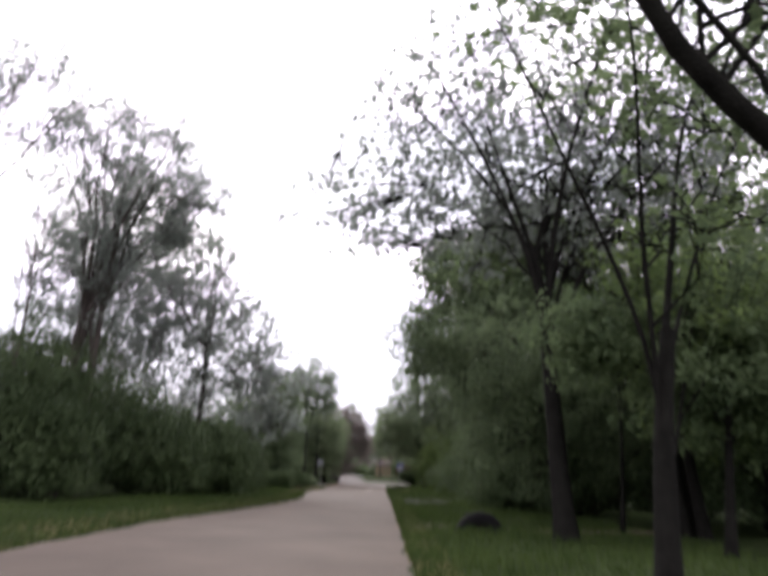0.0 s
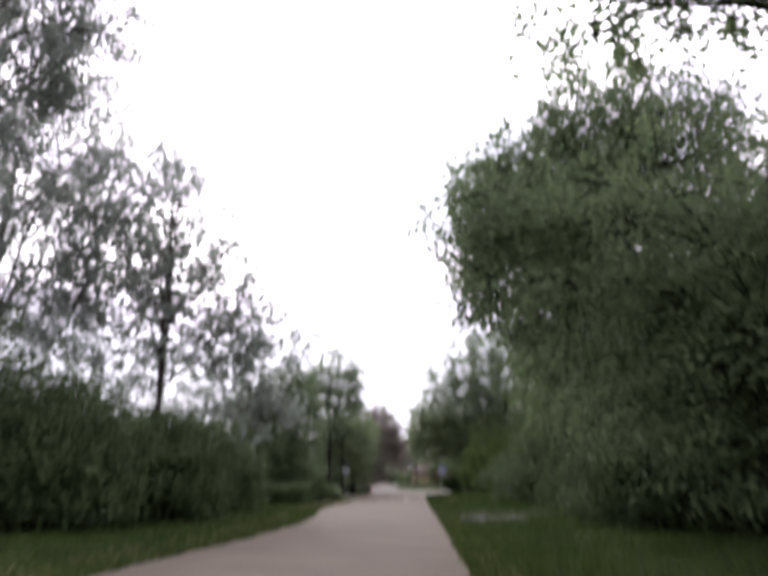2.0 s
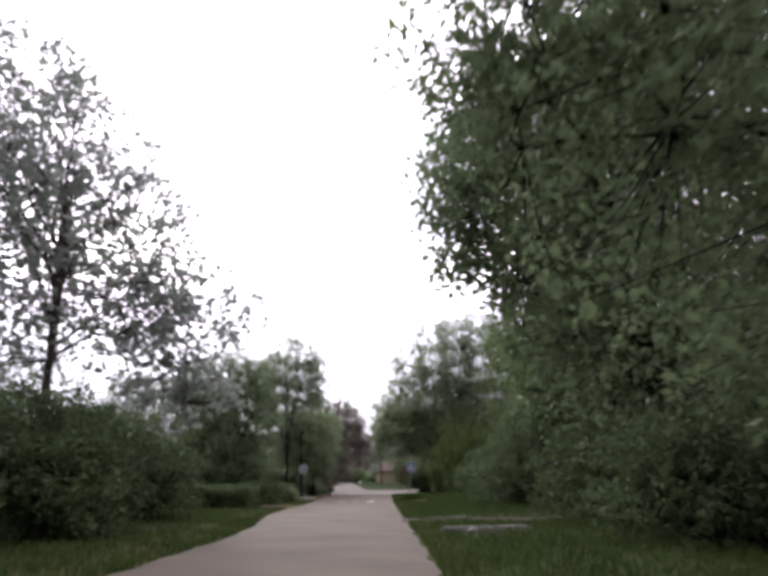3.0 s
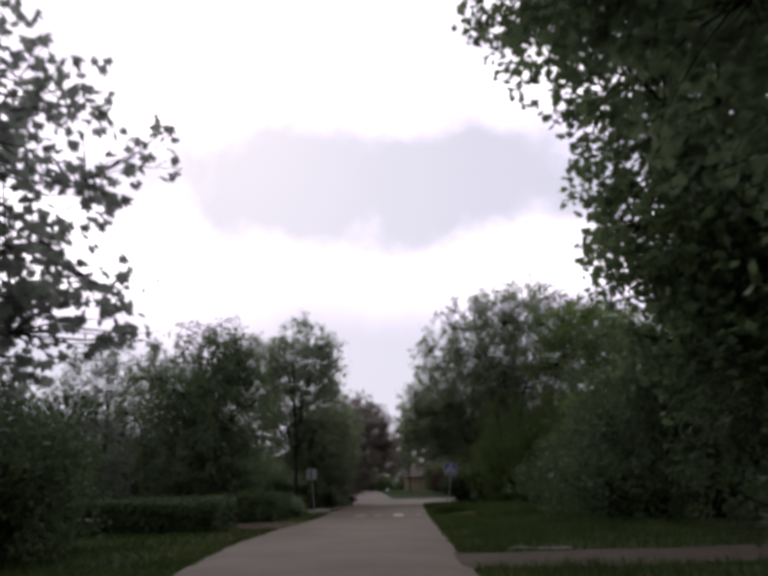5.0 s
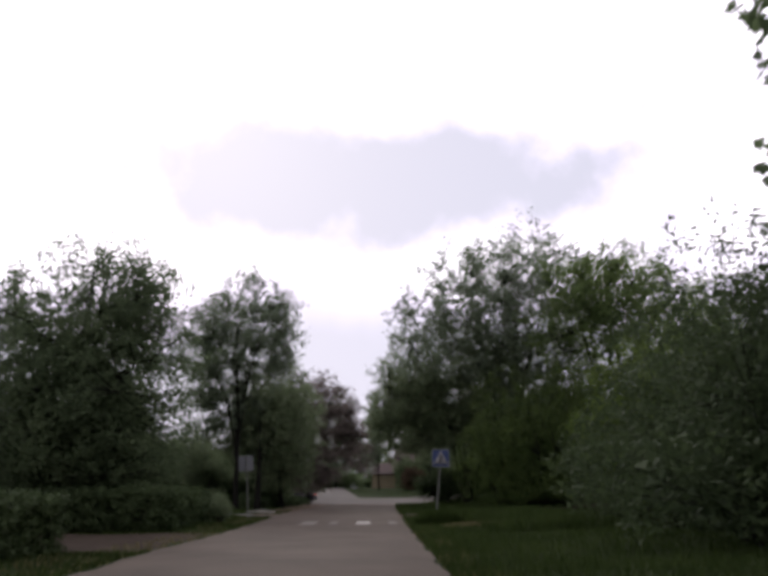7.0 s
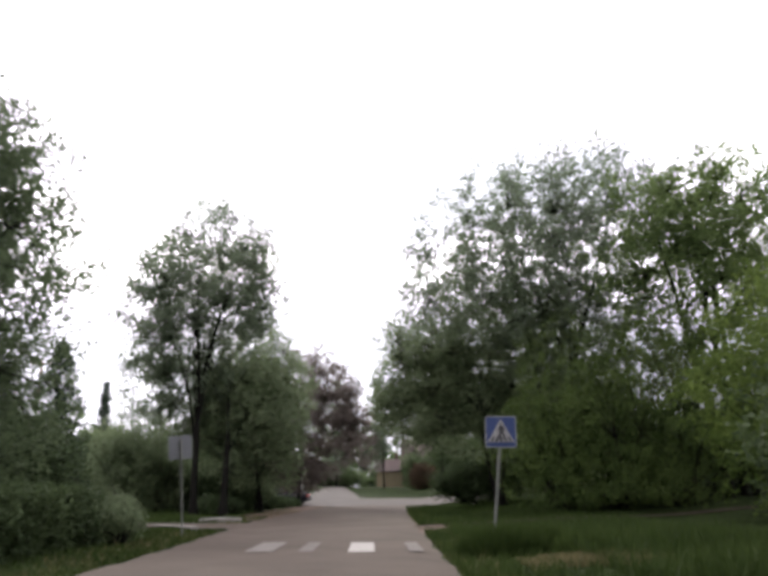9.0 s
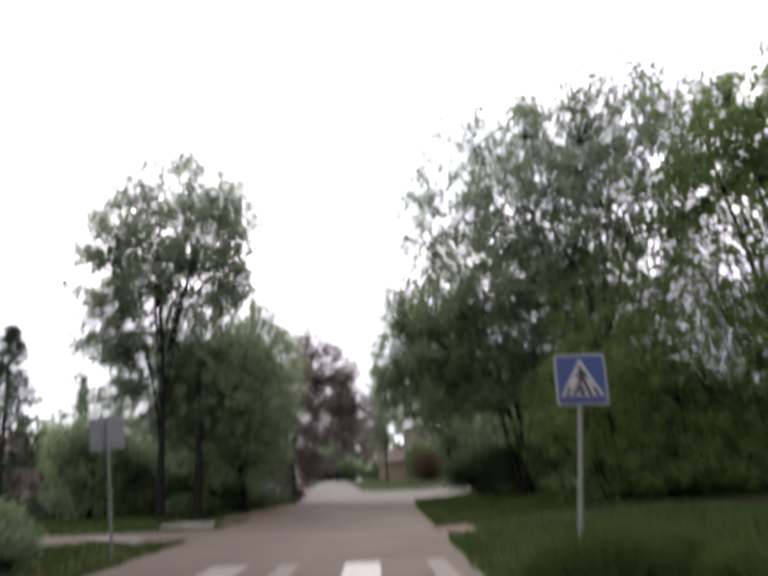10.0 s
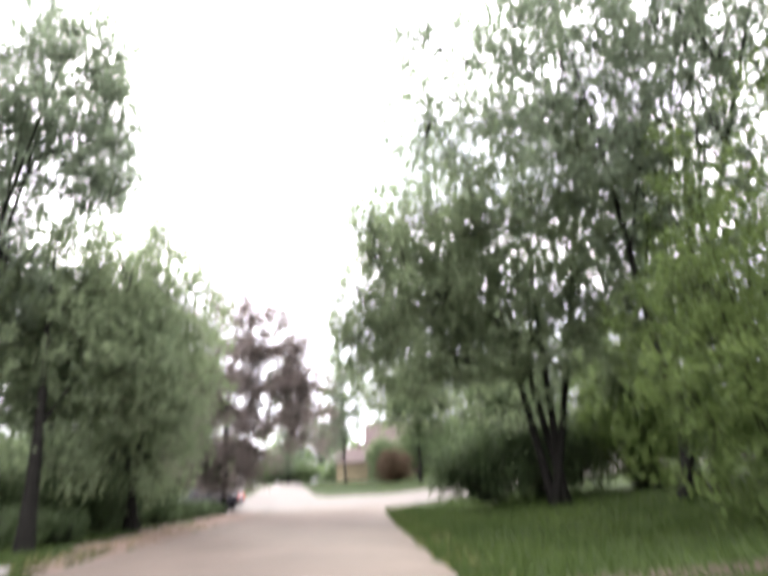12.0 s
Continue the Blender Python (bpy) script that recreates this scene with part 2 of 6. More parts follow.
M = {
    "asphalt": material("worn_dusty_asphalt", (0.0515, 0.0418, 0.0315), 0.92, var=0.2, scale=0.5, fine=60, bump=0.35, dist=0.006, second=(0.062, 0.051, 0.039), spec=0.12),
    "concrete_road": material("pale_dusty_concrete_road", (0.056, 0.050, 0.043), 0.9, var=0.22, scale=0.4, fine=30, bump=0.2, spec=0.12),
    "dirt": material("trodden_sandy_soil", (0.034, 0.027, 0.020), 0.95, var=0.3, scale=1.2, fine=25, bump=0.5, dist=0.03, spec=0.05),
    # black soil of the tyre filling, also the painted shade of the ditch
    "soil_shade": material("black_soil_and_ditch_shade", (0.012, 0.010, 0.008), 0.97, var=0.3, scale=3, fine=40, bump=0.6, dist=0.02, spec=0.03),
    "path_dirt": material("dry_trodden_earth", (0.085, 0.064, 0.050), 0.95, var=0.3, scale=1.2, fine=25, bump=0.5, dist=0.03, spec=0.05),
    "grass_ground": material("short_grass_turf", (0.012, 0.019, 0.006), 0.95, var=0.4, scale=0.6, fine=18, bump=0.8, dist=0.05, second=(0.020, 0.029, 0.010), spec=0.02),
    "grass": leaf_material("grass_blades", (0.017, 0.030, 0.008), (0.043, 0.064, 0.017), 0.3),
    "grass_dry": leaf_material("dry_grass_blades", (0.07, 0.065, 0.03), (0.15, 0.135, 0.065), 0.3),
    "leaf_dark": leaf_material("dark_green_leaves", (0.048, 0.072, 0.038), (0.122, 0.165, 0.074), 0.52),
    # deep green, darkened so the shade under the trees is in the colour
    "leaf_deep_shaded": leaf_material("deep_green_shaded_shrub_leaves", (0.026, 0.040, 0.020), (0.066, 0.092, 0.040), 0.35),
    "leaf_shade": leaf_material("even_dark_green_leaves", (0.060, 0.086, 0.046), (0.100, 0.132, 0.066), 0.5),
    "leaf_mid": leaf_material("mid_green_leaves", (0.058, 0.090, 0.034), (0.145, 0.200, 0.068), 0.56),
    # lightened: paints distance haze into the leaf colour of the middle trees
    "leaf_soft_hazed": leaf_material("pale_and_hazed_green_leaves", (0.086, 0.115, 0.064), (0.172, 0.214, 0.115), 0.58),
    "leaf_light": leaf_material("fresh_green_leaves", (0.037, 0.061, 0.018), (0.090, 0.124, 0.037), 0.47),
    "leaf_fresh": leaf_material("yellow_green_leaves", (0.052, 0.086, 0.020), (0.130, 0.178, 0.044), 0.55),
    # grey-green leaves, paled further to put the veiling glare into their colour
    "leaf_grey": leaf_material("glare_paled_grey_green_leaves", (0.105, 0.122, 0.108), (0.195, 0.220, 0.185), 0.60),
    "leaf_olive": leaf_material("olive_grey_leaves", (0.084, 0.110, 0.072), (0.170, 0.210, 0.134), 0.58),
    "leaf_red": leaf_material("purple_brown_leaves", (0.088, 0.074, 0.066), (0.165, 0.142, 0.124), 0.55),
    "leaf_orange": leaf_material("rusty_leaves", (0.046, 0.034, 0.022), (0.088, 0.064, 0.038), 0.4),
    "blossom": leaf_material("cream_blossom", (0.20, 0.20, 0.13), (0.36, 0.35, 0.25), 0.35),
    "needle": leaf_material("dark_conifer_needles", (0.014, 0.024, 0.016), (0.035, 0.052, 0.030), 0.15),
    "bark": material("rough_grey_bark", (0.050, 0.043, 0.037), 0.95, var=0.4, scale=4, fine=30, bump=0.9, dist=0.03, spec=0.1),
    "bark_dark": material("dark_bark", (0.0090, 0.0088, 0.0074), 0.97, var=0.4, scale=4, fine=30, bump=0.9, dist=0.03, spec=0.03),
    "marking": material("worn_white_road_paint", (0.20, 0.19, 0.165), 0.8, var=0.15, scale=4, fine=50, bump=0.2),
    "marking_half": material("half_worn_road_paint", (0.090, 0.080, 0.066), 0.85, var=0.35, scale=6, fine=40, bump=0.2),
    "marking_worn": material("nearly_worn_off_road_paint", (0.061, 0.051, 0.040), 0.85, var=0.2, scale=5, fine=40, bump=0.2),
    "concrete": material("weathered_pale_concrete", (0.155, 0.147, 0.132), 0.9, var=0.18, scale=2, fine=30, bump=0.4),
    # a darker grey concrete for the ditch pipe and two of the slabs
    "concrete_dark": material("dull_dark_concrete", (0.085, 0.085, 0.075), 0.95, var=0.3, scale=3, fine=30, bump=0.5, spec=0.1),
    "steel": material("galvanised_steel", (0.115, 0.122, 0.105), 0.65, metal=0.3, var=0.1, scale=5, fine=60, bump=0.05),
    "sign_back": material("bare_aluminium_sign_back", (0.105, 0.113, 0.116), 0.65, metal=0.2, var=0.08, scale=4, fine=50, bump=0.03),
    "sign_blue": material("blue_sign_sheeting", (0.012, 0.030, 0.100), 0.5, var=0.12, scale=6, fine=80, bump=0.0),
    "sign_white": material("white_sign_sheeting", (0.215, 0.215, 0.208), 0.55, var=0.12, scale=6, fine=80, bump=0.0),
    "sign_black": material("black_sign_print", (0.012, 0.012, 0.013), 0.5, var=0.1, bump=0.0),
    "car_paint": material("dark_blue_black_car_paint", (0.008, 0.009, 0.014), 0.45, var=0.15, scale=2, fine=30, bump=0.0, spec=0.25),
    "plastic": material("black_plastic_trim", (0.018, 0.018, 0.019), 0.6, var=0.2, bump=0.1),
    "rubber": material("tyre_rubber", (0.006, 0.006, 0.006), 0.95, var=0.2, fine=80, bump=0.3, spec=0.06),
    "rim": material("silver_wheel_rim", (0.50, 0.50, 0.50), 0.35, metal=0.9, var=0.08, bump=0.0),
    "plate": material("white_registration_plate", (0.62, 0.62, 0.60), 0.5, var=0.05, bump=0.0),
    "bars": material("dark_plate_print", (0.05, 0.05, 0.06), 0.6, var=0.1, bump=0.0),
    "brick": material("red_brown_brick_wall", (0.064, 0.041, 0.031), 0.9, var=0.25, scale=3, fine=25, bump=0.5),
    "plaster": material("ochre_plaster", (0.17, 0.145, 0.085), 0.9, var=0.12, scale=1.5, fine=30, bump=0.3),
    "roof": material("grey_fibre_cement_roof", (0.17, 0.165, 0.16), 0.9, var=0.2, scale=2, fine=20, bump=0.4),
    "roof_red": material("rusty_red_roof", (0.050, 0.034, 0.028), 0.85, var=0.25, scale=2, fine=20, bump=0.4),
    "wood": material("weathered_fence_wood", (0.20, 0.15, 0.11), 0.9, var=0.3, scale=5, fine=40, bump=0.4),
    "white_paint": material("white_painted_wood", (0.72, 0.71, 0.68), 0.7, var=0.08, bump=0.1),
    "porcelain": material("brown_porcelain_insulator", (0.10, 0.05, 0.035), 0.25, var=0.1, bump=0.0),
}


def glass_material(name, tint, rough=0.03):
    m = bpy.data.materials.new(name)
    m.use_nodes = True
    b = m.node_tree.nodes["Principled BSDF"]
    b.inputs["Base Color"].default_value = (*tint, 1)
    b.inputs["Roughness"].default_value = rough
    b.inputs["IOR"].default_value = 1.5
    b.inputs["Specular IOR Level"].default_value = 1.0
    b.inputs["Coat Weight"].default_value = 1.0
    return m


def glow_material(name, colour, strength):
    m = bpy.data.materials.new(name)
    m.use_nodes = True
    b = m.node_tree.nodes["Principled BSDF"]
    b.inputs["Base Color"].default_value = (*colour, 1)
    b.inputs["Roughness"].default_value = 0.2
    b.inputs["Emission Color"].default_value = (*colour, 1)
    b.inputs["Emission Strength"].default_value = strength
    return m


M["car_glass"] = material("tinted_car_glass", (0.010, 0.012, 0.014), 0.2, var=0.1, scale=3, fine=30, bump=0.0, spec=0.3)
M["rear_glass"] = material("dusty_rear_window_glass", (0.016, 0.018, 0.020), 0.28, var=0.2, scale=3, fine=30, bump=0.0, spec=0.35)
M["window_glass"] = glass_material("house_window_glass", (0.03, 0.035, 0.04))
M["lamp_red"] = glow_material("lit_red_tail_lamp", (1.0, 0.03, 0.025), 0.2)
M["lamp_hot"] = glow_material("lit_brake_lamp", (1.0, 0.10, 0.05), 0.35)
M["lamp_off"] = material("unlit_red_lens", (0.20, 0.012, 0.010), 0.2, var=0.1, bump=0.0)


# ---- mesh helpers ----
def mesh_object(name, verts, faces_quads=None, tris=None, mat=None, parent=None, smooth=False, label=""):
    """One mesh object from arrays of vertices and of quads or triangles."""
    me = bpy.data.meshes.new(name)
    verts = np.asarray(verts, dtype=np.float32).reshape(-1, 3)
    loops, starts, at = [], [], 0
    for arr, k in ((faces_quads, 4), (tris, 3)):
        if arr is not None and len(arr):
            arr = np.asarray(arr, dtype=np.int32).reshape(-1, k)
            loops.append(arr.ravel())
            starts.append(at + np.arange(len(arr), dtype=np.int32) * k)
            at += arr.size
    loops, starts = np.concatenate(loops), np.concatenate(starts)
    me.vertices.add(len(verts))
    me.vertices.foreach_set("co", verts.ravel())
    me.loops.add(len(loops))
    me.loops.foreach_set("vertex_index", loops)
    me.polygons.add(len(starts))
    me.polygons.foreach_set("loop_start", starts)
    me.update(calc_edges=True)
    if smooth:
        me.polygons.foreach_set("use_smooth", np.ones(len(starts), dtype=bool))
    if mat:
        me.materials.append(mat)
    ob = new(name, me)
    if parent:
        ob.parent = parent
    if label:
        ob["label"] = label
    return ob


def part(name, bm, mat, parent=None, label="", smooth=False):
    """Links a bmesh as one mesh object under a thing or under a part."""
    me = bpy.data.meshes.new(name)
    bm.normal_update()
    bm.to_mesh(me)
    bm.free()
    if smooth:
        me.polygons.foreach_set("use_smooth", np.ones(len(me.polygons), dtype=bool))
    me.materials.append(mat)
    ob = new(name, me)
    if parent:
        ob.parent = parent
    if label:
        ob["label"] = label
    return ob


def box_bm(size, at=(0, 0, 0), bevel=0.0, rot=None, segs=2):
    bm = bmesh.new()
    bmesh.ops.create_cube(bm, size=1)
    bmesh.ops.scale(bm, vec=size, verts=bm.verts)
    if bevel:
        bmesh.ops.bevel(bm, geom=list(bm.edges), offset=bevel, segments=segs, affect="EDGES", profile=0.5)
    if rot:
        bmesh.ops.rotate(bm, cent=(0, 0, 0), matrix=rot.to_3x3(), verts=bm.verts)
    bmesh.ops.translate(bm, vec=at, verts=bm.verts)
    return bm


def cyl_bm(r0, r1, depth, at=(0, 0, 0), sides=16, rot=None, bevel=0.0):
    bm = bmesh.new()
    bmesh.ops.create_cone(bm, cap_ends=True, segments=sides, radius1=r0, radius2=r1, depth=depth)
    if bevel:
        bmesh.ops.bevel(bm, geom=[e for e in bm.edges if abs(e.verts[0].co.z - e.verts[1].co.z) < 1e-6], offset=bevel, segments=2, affect="EDGES")
    if rot:
        bmesh.ops.rotate(bm, cent=(0, 0, 0), matrix=rot.to_3x3(), verts=bm.verts)
    bmesh.ops.translate(bm, vec=at, verts=bm.verts)
    return bm


def thing(name, at, label, category, group="", kind="", turn=0.0):
    e = new(name)
    e.empty_display_size = 0.2
    e.matrix_basis = pose(*at, 0, 0, turn)
    return tagged(e, label, category, group, kind)


def tube(points, radii, sides=8, closed_top=True):
    """Vertices and quads of a tapered tube along a bent line."""
    p = np.asarray(points, float)
    d = np.gradient(p, axis=0)
    d /= np.linalg.norm(d, axis=1, keepdims=True) + 1e-9
    ref = np.where(np.abs(d[:, 2:3]) < 0.9, [[0, 0, 1.0]], [[1.0, 0, 0]])
    u = np.cross(ref, d)
    u /= np.linalg.norm(u, axis=1, keepdims=True) + 1e-9
    v = np.cross(d, u)
    a = np.arange(sides) * 2 * math.pi / sides
    ring = np.cos(a)[None, :, None] * u[:, None] + np.sin(a)[None, :, None] * v[:, None]
    verts = p[:, None] + ring * np.asarray(radii, float)[:, None, None]
    n = len(p)
    i, j = np.meshgrid(np.arange(n - 1), np.arange(sides), indexing="ij")
    k = (j + 1) % sides
    q = np.stack([i * sides + j, i * sides + k, (i + 1) * sides + k, (i + 1) * sides + j], -1).reshape(-1, 4)
    return verts.reshape(-1, 3), q


def sticks(a, b, ra, rb, sides=3):
    """Many straight tapered sticks at once."""
    n = len(a)
    d = b - a
    d = d / (np.linalg.norm(d, axis=1, keepdims=True) + 1e-9)
    ref = np.where(np.abs(d[:, 2:3]) < 0.9, [[0, 0, 1.0]], [[1.0, 0, 0]])
    u = np.cross(ref, d)
    u /= np.linalg.norm(u, axis=1, keepdims=True) + 1e-9
    v = np.cross(d, u)
    t = np.arange(sides) * 2 * math.pi / sides
    ring = np.cos(t)[None, :, None] * u[:, None] + np.sin(t)[None, :, None] * v[:, None]
    va = a[:, None] + ring * np.reshape(ra, (-1, 1, 1))
    vb = b[:, None] + ring * np.reshape(rb, (-1, 1, 1))
    verts = np.concatenate([va, vb], 1).reshape(-1, 3)
    j = np.arange(sides)
    q = np.stack([j, (j + 1) % sides, sides + (j + 1) % sides, sides + j], -1)
    q = (np.arange(n)[:, None, None] * 2 * sides + q[None]).reshape(-1, 4)
    return verts, q


def merge(pieces):
    vs, qs, at = [], [], 0
    for v, q in pieces:
        vs.append(v)
        qs.append(q + at)
        at += len(v)
    return np.concatenate(vs), np.concatenate(qs)


def leaves(at, size, rng, droop=0.35, narrow=0.55, simple=False):
    """Folded diamond leaves (or plain three-cornered ones), each an island of its own."""
    n = len(at)
    d = rng.normal(size=(n, 3))
    d[:, 2] -= droop
    d /= np.linalg.norm(d, axis=1, keepdims=True)
    s = rng.normal(size=(n, 3))
    s -= (s * d).sum(1, keepdims=True) * d
    s /= np.linalg.norm(s, axis=1, keepdims=True)
    nn = np.cross(d, s)
    ln = size * rng.uniform(0.6, 1.35, (n, 1))
    w = ln * narrow * 0.5
    if simple:
        v = np.stack([at - s * w * 1.25, at + s * w * 1.25, at + d * ln * 1.15], 1)
        return v.reshape(-1, 3), np.arange(n * 3).reshape(n, 3)
    mid = at + d * ln * 0.45
    v = np.stack([at, mid + s * w + nn * w * 0.35, at + d * ln, mid - s * w + nn * w * 0.35], 1)
    return v.reshape(-1, 3), np.arange(n * 4).reshape(n, 4)


def palm_leaves(at, size, rng, droop=0.5):
    """Hand-shaped leaves: five narrow folded leaflets fanned out from each point."""
    n = len(at)
    d = rng.normal(size=(n, 3)) * np.array([1, 1, 0.6])
    d[:, 2] -= droop
    d /= np.linalg.norm(d, axis=1, keepdims=True)
    s = rng.normal(size=(n, 3))
    s[:, 2] *= 0.5
    s -= (s * d).sum(1, keepdims=True) * d
    s /= np.linalg.norm(s, axis=1, keepdims=True)
    scale = size * rng.uniform(0.75, 1.3, (n, 1))
    quads = []
    for a, k in ((-78, 0.68), (-38, 0.92), (0, 1.05), (38, 0.92), (78, 0.68)):
        e = d * math.cos(radians(a)) + s * math.sin(radians(a))
        e[:, 2] -= 0.22
        e /= np.linalg.norm(e, axis=1, keepdims=True)
        w = np.cross(e, np.cross(d, s))
        w /= np.linalg.norm(w, axis=1, keepdims=True) + 1e-9
        nn = np.cross(e, w)
        ln = scale * k
        mid = at + e * ln * 0.6
        quads.append(np.stack([at + e * ln * 0.04, mid + w * ln * 0.21 + nn * ln * 0.05, at + e * ln, mid - w * ln * 0.21 + nn * ln * 0.05], 1))
    v = np.concatenate(quads)
    return v.reshape(-1, 3), np.arange(len(v) * 4).reshape(-1, 4)


def grain(p, f, seed=0.0):
    """Cheap smooth noise from summed waves, about -1 to 1."""
    x, y, z = (p * f + seed).T
    return (np.sin(x * 1.7 + 1.3 * np.sin(y * 1.1 + seed)) + np.sin(y * 1.9 + 1.7 * np.sin(z * 1.3)) + np.sin(z * 2.1 + 1.1 * np.sin(x * 0.9 + 2 * seed))) / 3


def sample_crown(blobs, n, rng, shell=0.42, gap=-0.15):
    """Points in a union of ellipsoids, thicker towards the outside, with holes."""
    blobs = np.asarray(blobs, float) * np.array([1, 1, 1, 1.08, 1.08, 1.08])
    vol = blobs[:, 3] * blobs[:, 4] * blobs[:, 5]
    got = []
    have = 0
    seed = rng.uniform(0, 50)
    while have < n:
        k = rng.choice(len(blobs), size=n, p=vol ** 0.72 / (vol ** 0.72).sum())
        d = rng.normal(size=(n, 3))
        d /= np.linalg.norm(d, axis=1, keepdims=True)
        r = rng.uniform(0, 1, (n, 1)) ** shell
        lump = 1 + 0.17 * grain(d * 3.0 + blobs[k, :3], 1.0, seed)[:, None] + 0.05 * grain(d * 11.0, 1.0, seed + 3)[:, None]
        p = blobs[k, :3] + d * r * blobs[k, 3:6] * lump
        keep = (grain(p, 1.5, seed) > gap - 0.2) & (p[:, 2] > 0.25)
        got.append(p[keep])
        have += keep.sum()
    return np.concatenate(got)[:n]


def with_core(blobs, n, big, at, size, rng, reach=0.64):
    """Adds the thick inner growth of a crown: fewer, larger sprays well inside its outline."""
    inner = np.asarray(blobs, float) * np.array([1, 1, 1, reach, reach, reach])
    more = sample_crown(inner, n, rng, 0.55, -0.9)
    return np.concatenate([at, more]), np.concatenate([size, np.full((len(more), 1), big)])


def foliage(name, at, size, rng, droop, narrow, mat, parent, fine):
    """The leaves of one crown as one mesh."""
    v, f = leaves(at, size, rng, droop, narrow, not fine)
    return mesh_object(name, v, f if fine else None, None if fine else f, mat, parent)


def resample(points, n=12):
    """A smooth polyline of n points through the given ones."""
    p = np.asarray(points, float)
    t = np.linspace(0, 1, len(p))
    u = np.linspace(0, 1, n)
    return np.stack([np.interp(u, t, p[:, i]) for i in range(3)], 1)


def make_tree(name, x, y, height, blobs, leaf, label, category="tree", fine=False, tips=900, per=18, leaf_size=0.17, trunk_r=0.2, stems=1, spread=0.3,
              limbs=12, bark="bark", seed=1, gap=-0.15, core=0, core_top=99.0, shell=0.42, lean=(0, 0), group="", fork=0.35, narrow=0.55, twig=0.012, droop=0.35, limb_r=0.34,
              split=0.0, leaders=5, path=None, palm=False, candles=0, reach=0.64):
    """A tree: tapered trunk and limbs, thin twigs, and a crown of single leaves round the twig ends. blobs: crown masses, from the foot.
    split: the share of the height at which the trunk breaks up into leaders; path: a bent trunk's own line."""
    rng = np.random.default_rng(seed)
    root = thing(name, (x, y, ground_z(x, y) - 0.05), label, category, group)
    tipp = sample_crown(blobs, tips, rng, shell, gap)
    b = np.asarray(blobs, float)
    centre = (b[:, :3] * b[:, 3:4]).sum(0) / b[:, 3].sum()
    trunk_parts, limb_parts, nodes, carriers = [], [], [], []
    for s in range(stems):
        off = rng.normal(size=2) * (0.35 if stems > 1 else 0.0)
        top = np.array([centre[0] * 0.6 + lean[0] + rng.normal() * spread * (2.2 if stems > 1 else 0.6), centre[1] * 0.6 + lean[1] + rng.normal() * spread * (2.2 if stems > 1 else 0.6), height * rng.uniform(0.82, 0.93)])
        base = np.array([off[0], off[1], 0.0])
        t = np.linspace(0, 1, 12)[:, None]
        if split:
            top = base + (top - base) * split
        line = base + (top - base) * t + np.c_[np.sin(t * 5 + seed + s) * 0.12, np.cos(t * 4 + seed * 2 + s) * 0.12, 0 * t] * t * height * 0.09 * (split or 1)
        if path:
            line = resample(path)
        r = trunk_r * (1 - (0.45 if split else 0.6 if path else 0.93) * t[:, 0]) / (1 if stems == 1 else 1.25)
        r[0] *= 1.3
        r[1] *= 1.08
        trunk_parts.append(tube(line, r, 10))
        nodes.append(line[3:])
        if not split:
            carriers.append((line, trunk_r * limb_r, fork, limbs // stems))
        high = tipp[tipp[:, 2] > np.quantile(tipp[:, 2], 0.55)]
        for k in range(leaders if split else 0):
            ang = 2 * math.pi * (k + rng.uniform(-0.3, 0.3)) / leaders
            goals = high[rng.integers(len(high), size=40)]
            goal = goals[np.argmax((goals[:, :2] - line[-1, :2]) @ np.array([math.cos(ang), math.sin(ang)]) + 0.7 * goals[:, 2])]
            start = line[rng.integers(5, 12)]
            u = np.linspace(0, 1, 12)[:, None]
            way = (goal - start) * np.c_[u ** 1.5, u ** 1.5, u ** 0.9]
            bent = start + way + np.c_[np.sin(u * 6 + k) * 0.12, np.cos(u * 5 + 2 * k) * 0.12, 0 * u] * u
            rl = trunk_r * 0.25 * rng.uniform(0.7, 1.2)
            limb_parts.append(tube(bent, rl * (1 - 0.88 * u[:, 0]) + 0.008, 7))
            nodes.append(bent[3:])
            carriers.append((bent, rl * 0.62, 0.14, max(2, limbs // leaders)))
    for line, thick, low_fork, count in carriers:
        for k in range(count):
            f = rng.uniform(low_fork, 0.85)
            i = f * 11
            i0 = int(i)
            start = line[i0] + (line[min(i0 + 1, 11)] - line[i0]) * (i - i0)
            goal = tipp[rng.integers(len(tipp))]
            aimed = k < len(b) and not split
            if aimed:
                goal = b[k, :3] + rng.normal(size=3) * 0.2 * b[k, 3:6]
            for _ in range(0 if aimed else 6):
                c = tipp[rng.integers(len(tipp))]
                if split and np.linalg.norm(c - start) < np.linalg.norm(goal - start):
                    goal = c
                elif not split and c[2] > start[2] - 0.3 and np.linalg.norm(c - start) > np.linalg.norm(goal - start) * 0.9:
                    goal = c
            u = np.linspace(0, 1, 7)[:, None]
            bend = start + (goal - start) * u * 0.94 + np.array([0, 0, 1.0]) * np.sin(u * math.pi) * np.linalg.norm(goal - start) * 0.10
            bend[1:] += rng.normal(size=(6, 3)) * 0.09
            r0 = thick * (1.15 - f)
            limb_parts.append(tube(bend, r0 * (1 - 0.85 * u[:, 0]) + 0.008, 6))
            nodes.append(bend[1:])
            for _ in range(7 if aimed else 3):
                w = rng.integers(3 if aimed else 2, 7 if aimed else 6)
                g2 = tipp[rng.integers(len(tipp), size=12)]
                g2 = g2[np.argmin(np.linalg.norm(g2 - bend[w], axis=1))]
                uu = np.linspace(0, 1, 4)[:, None]
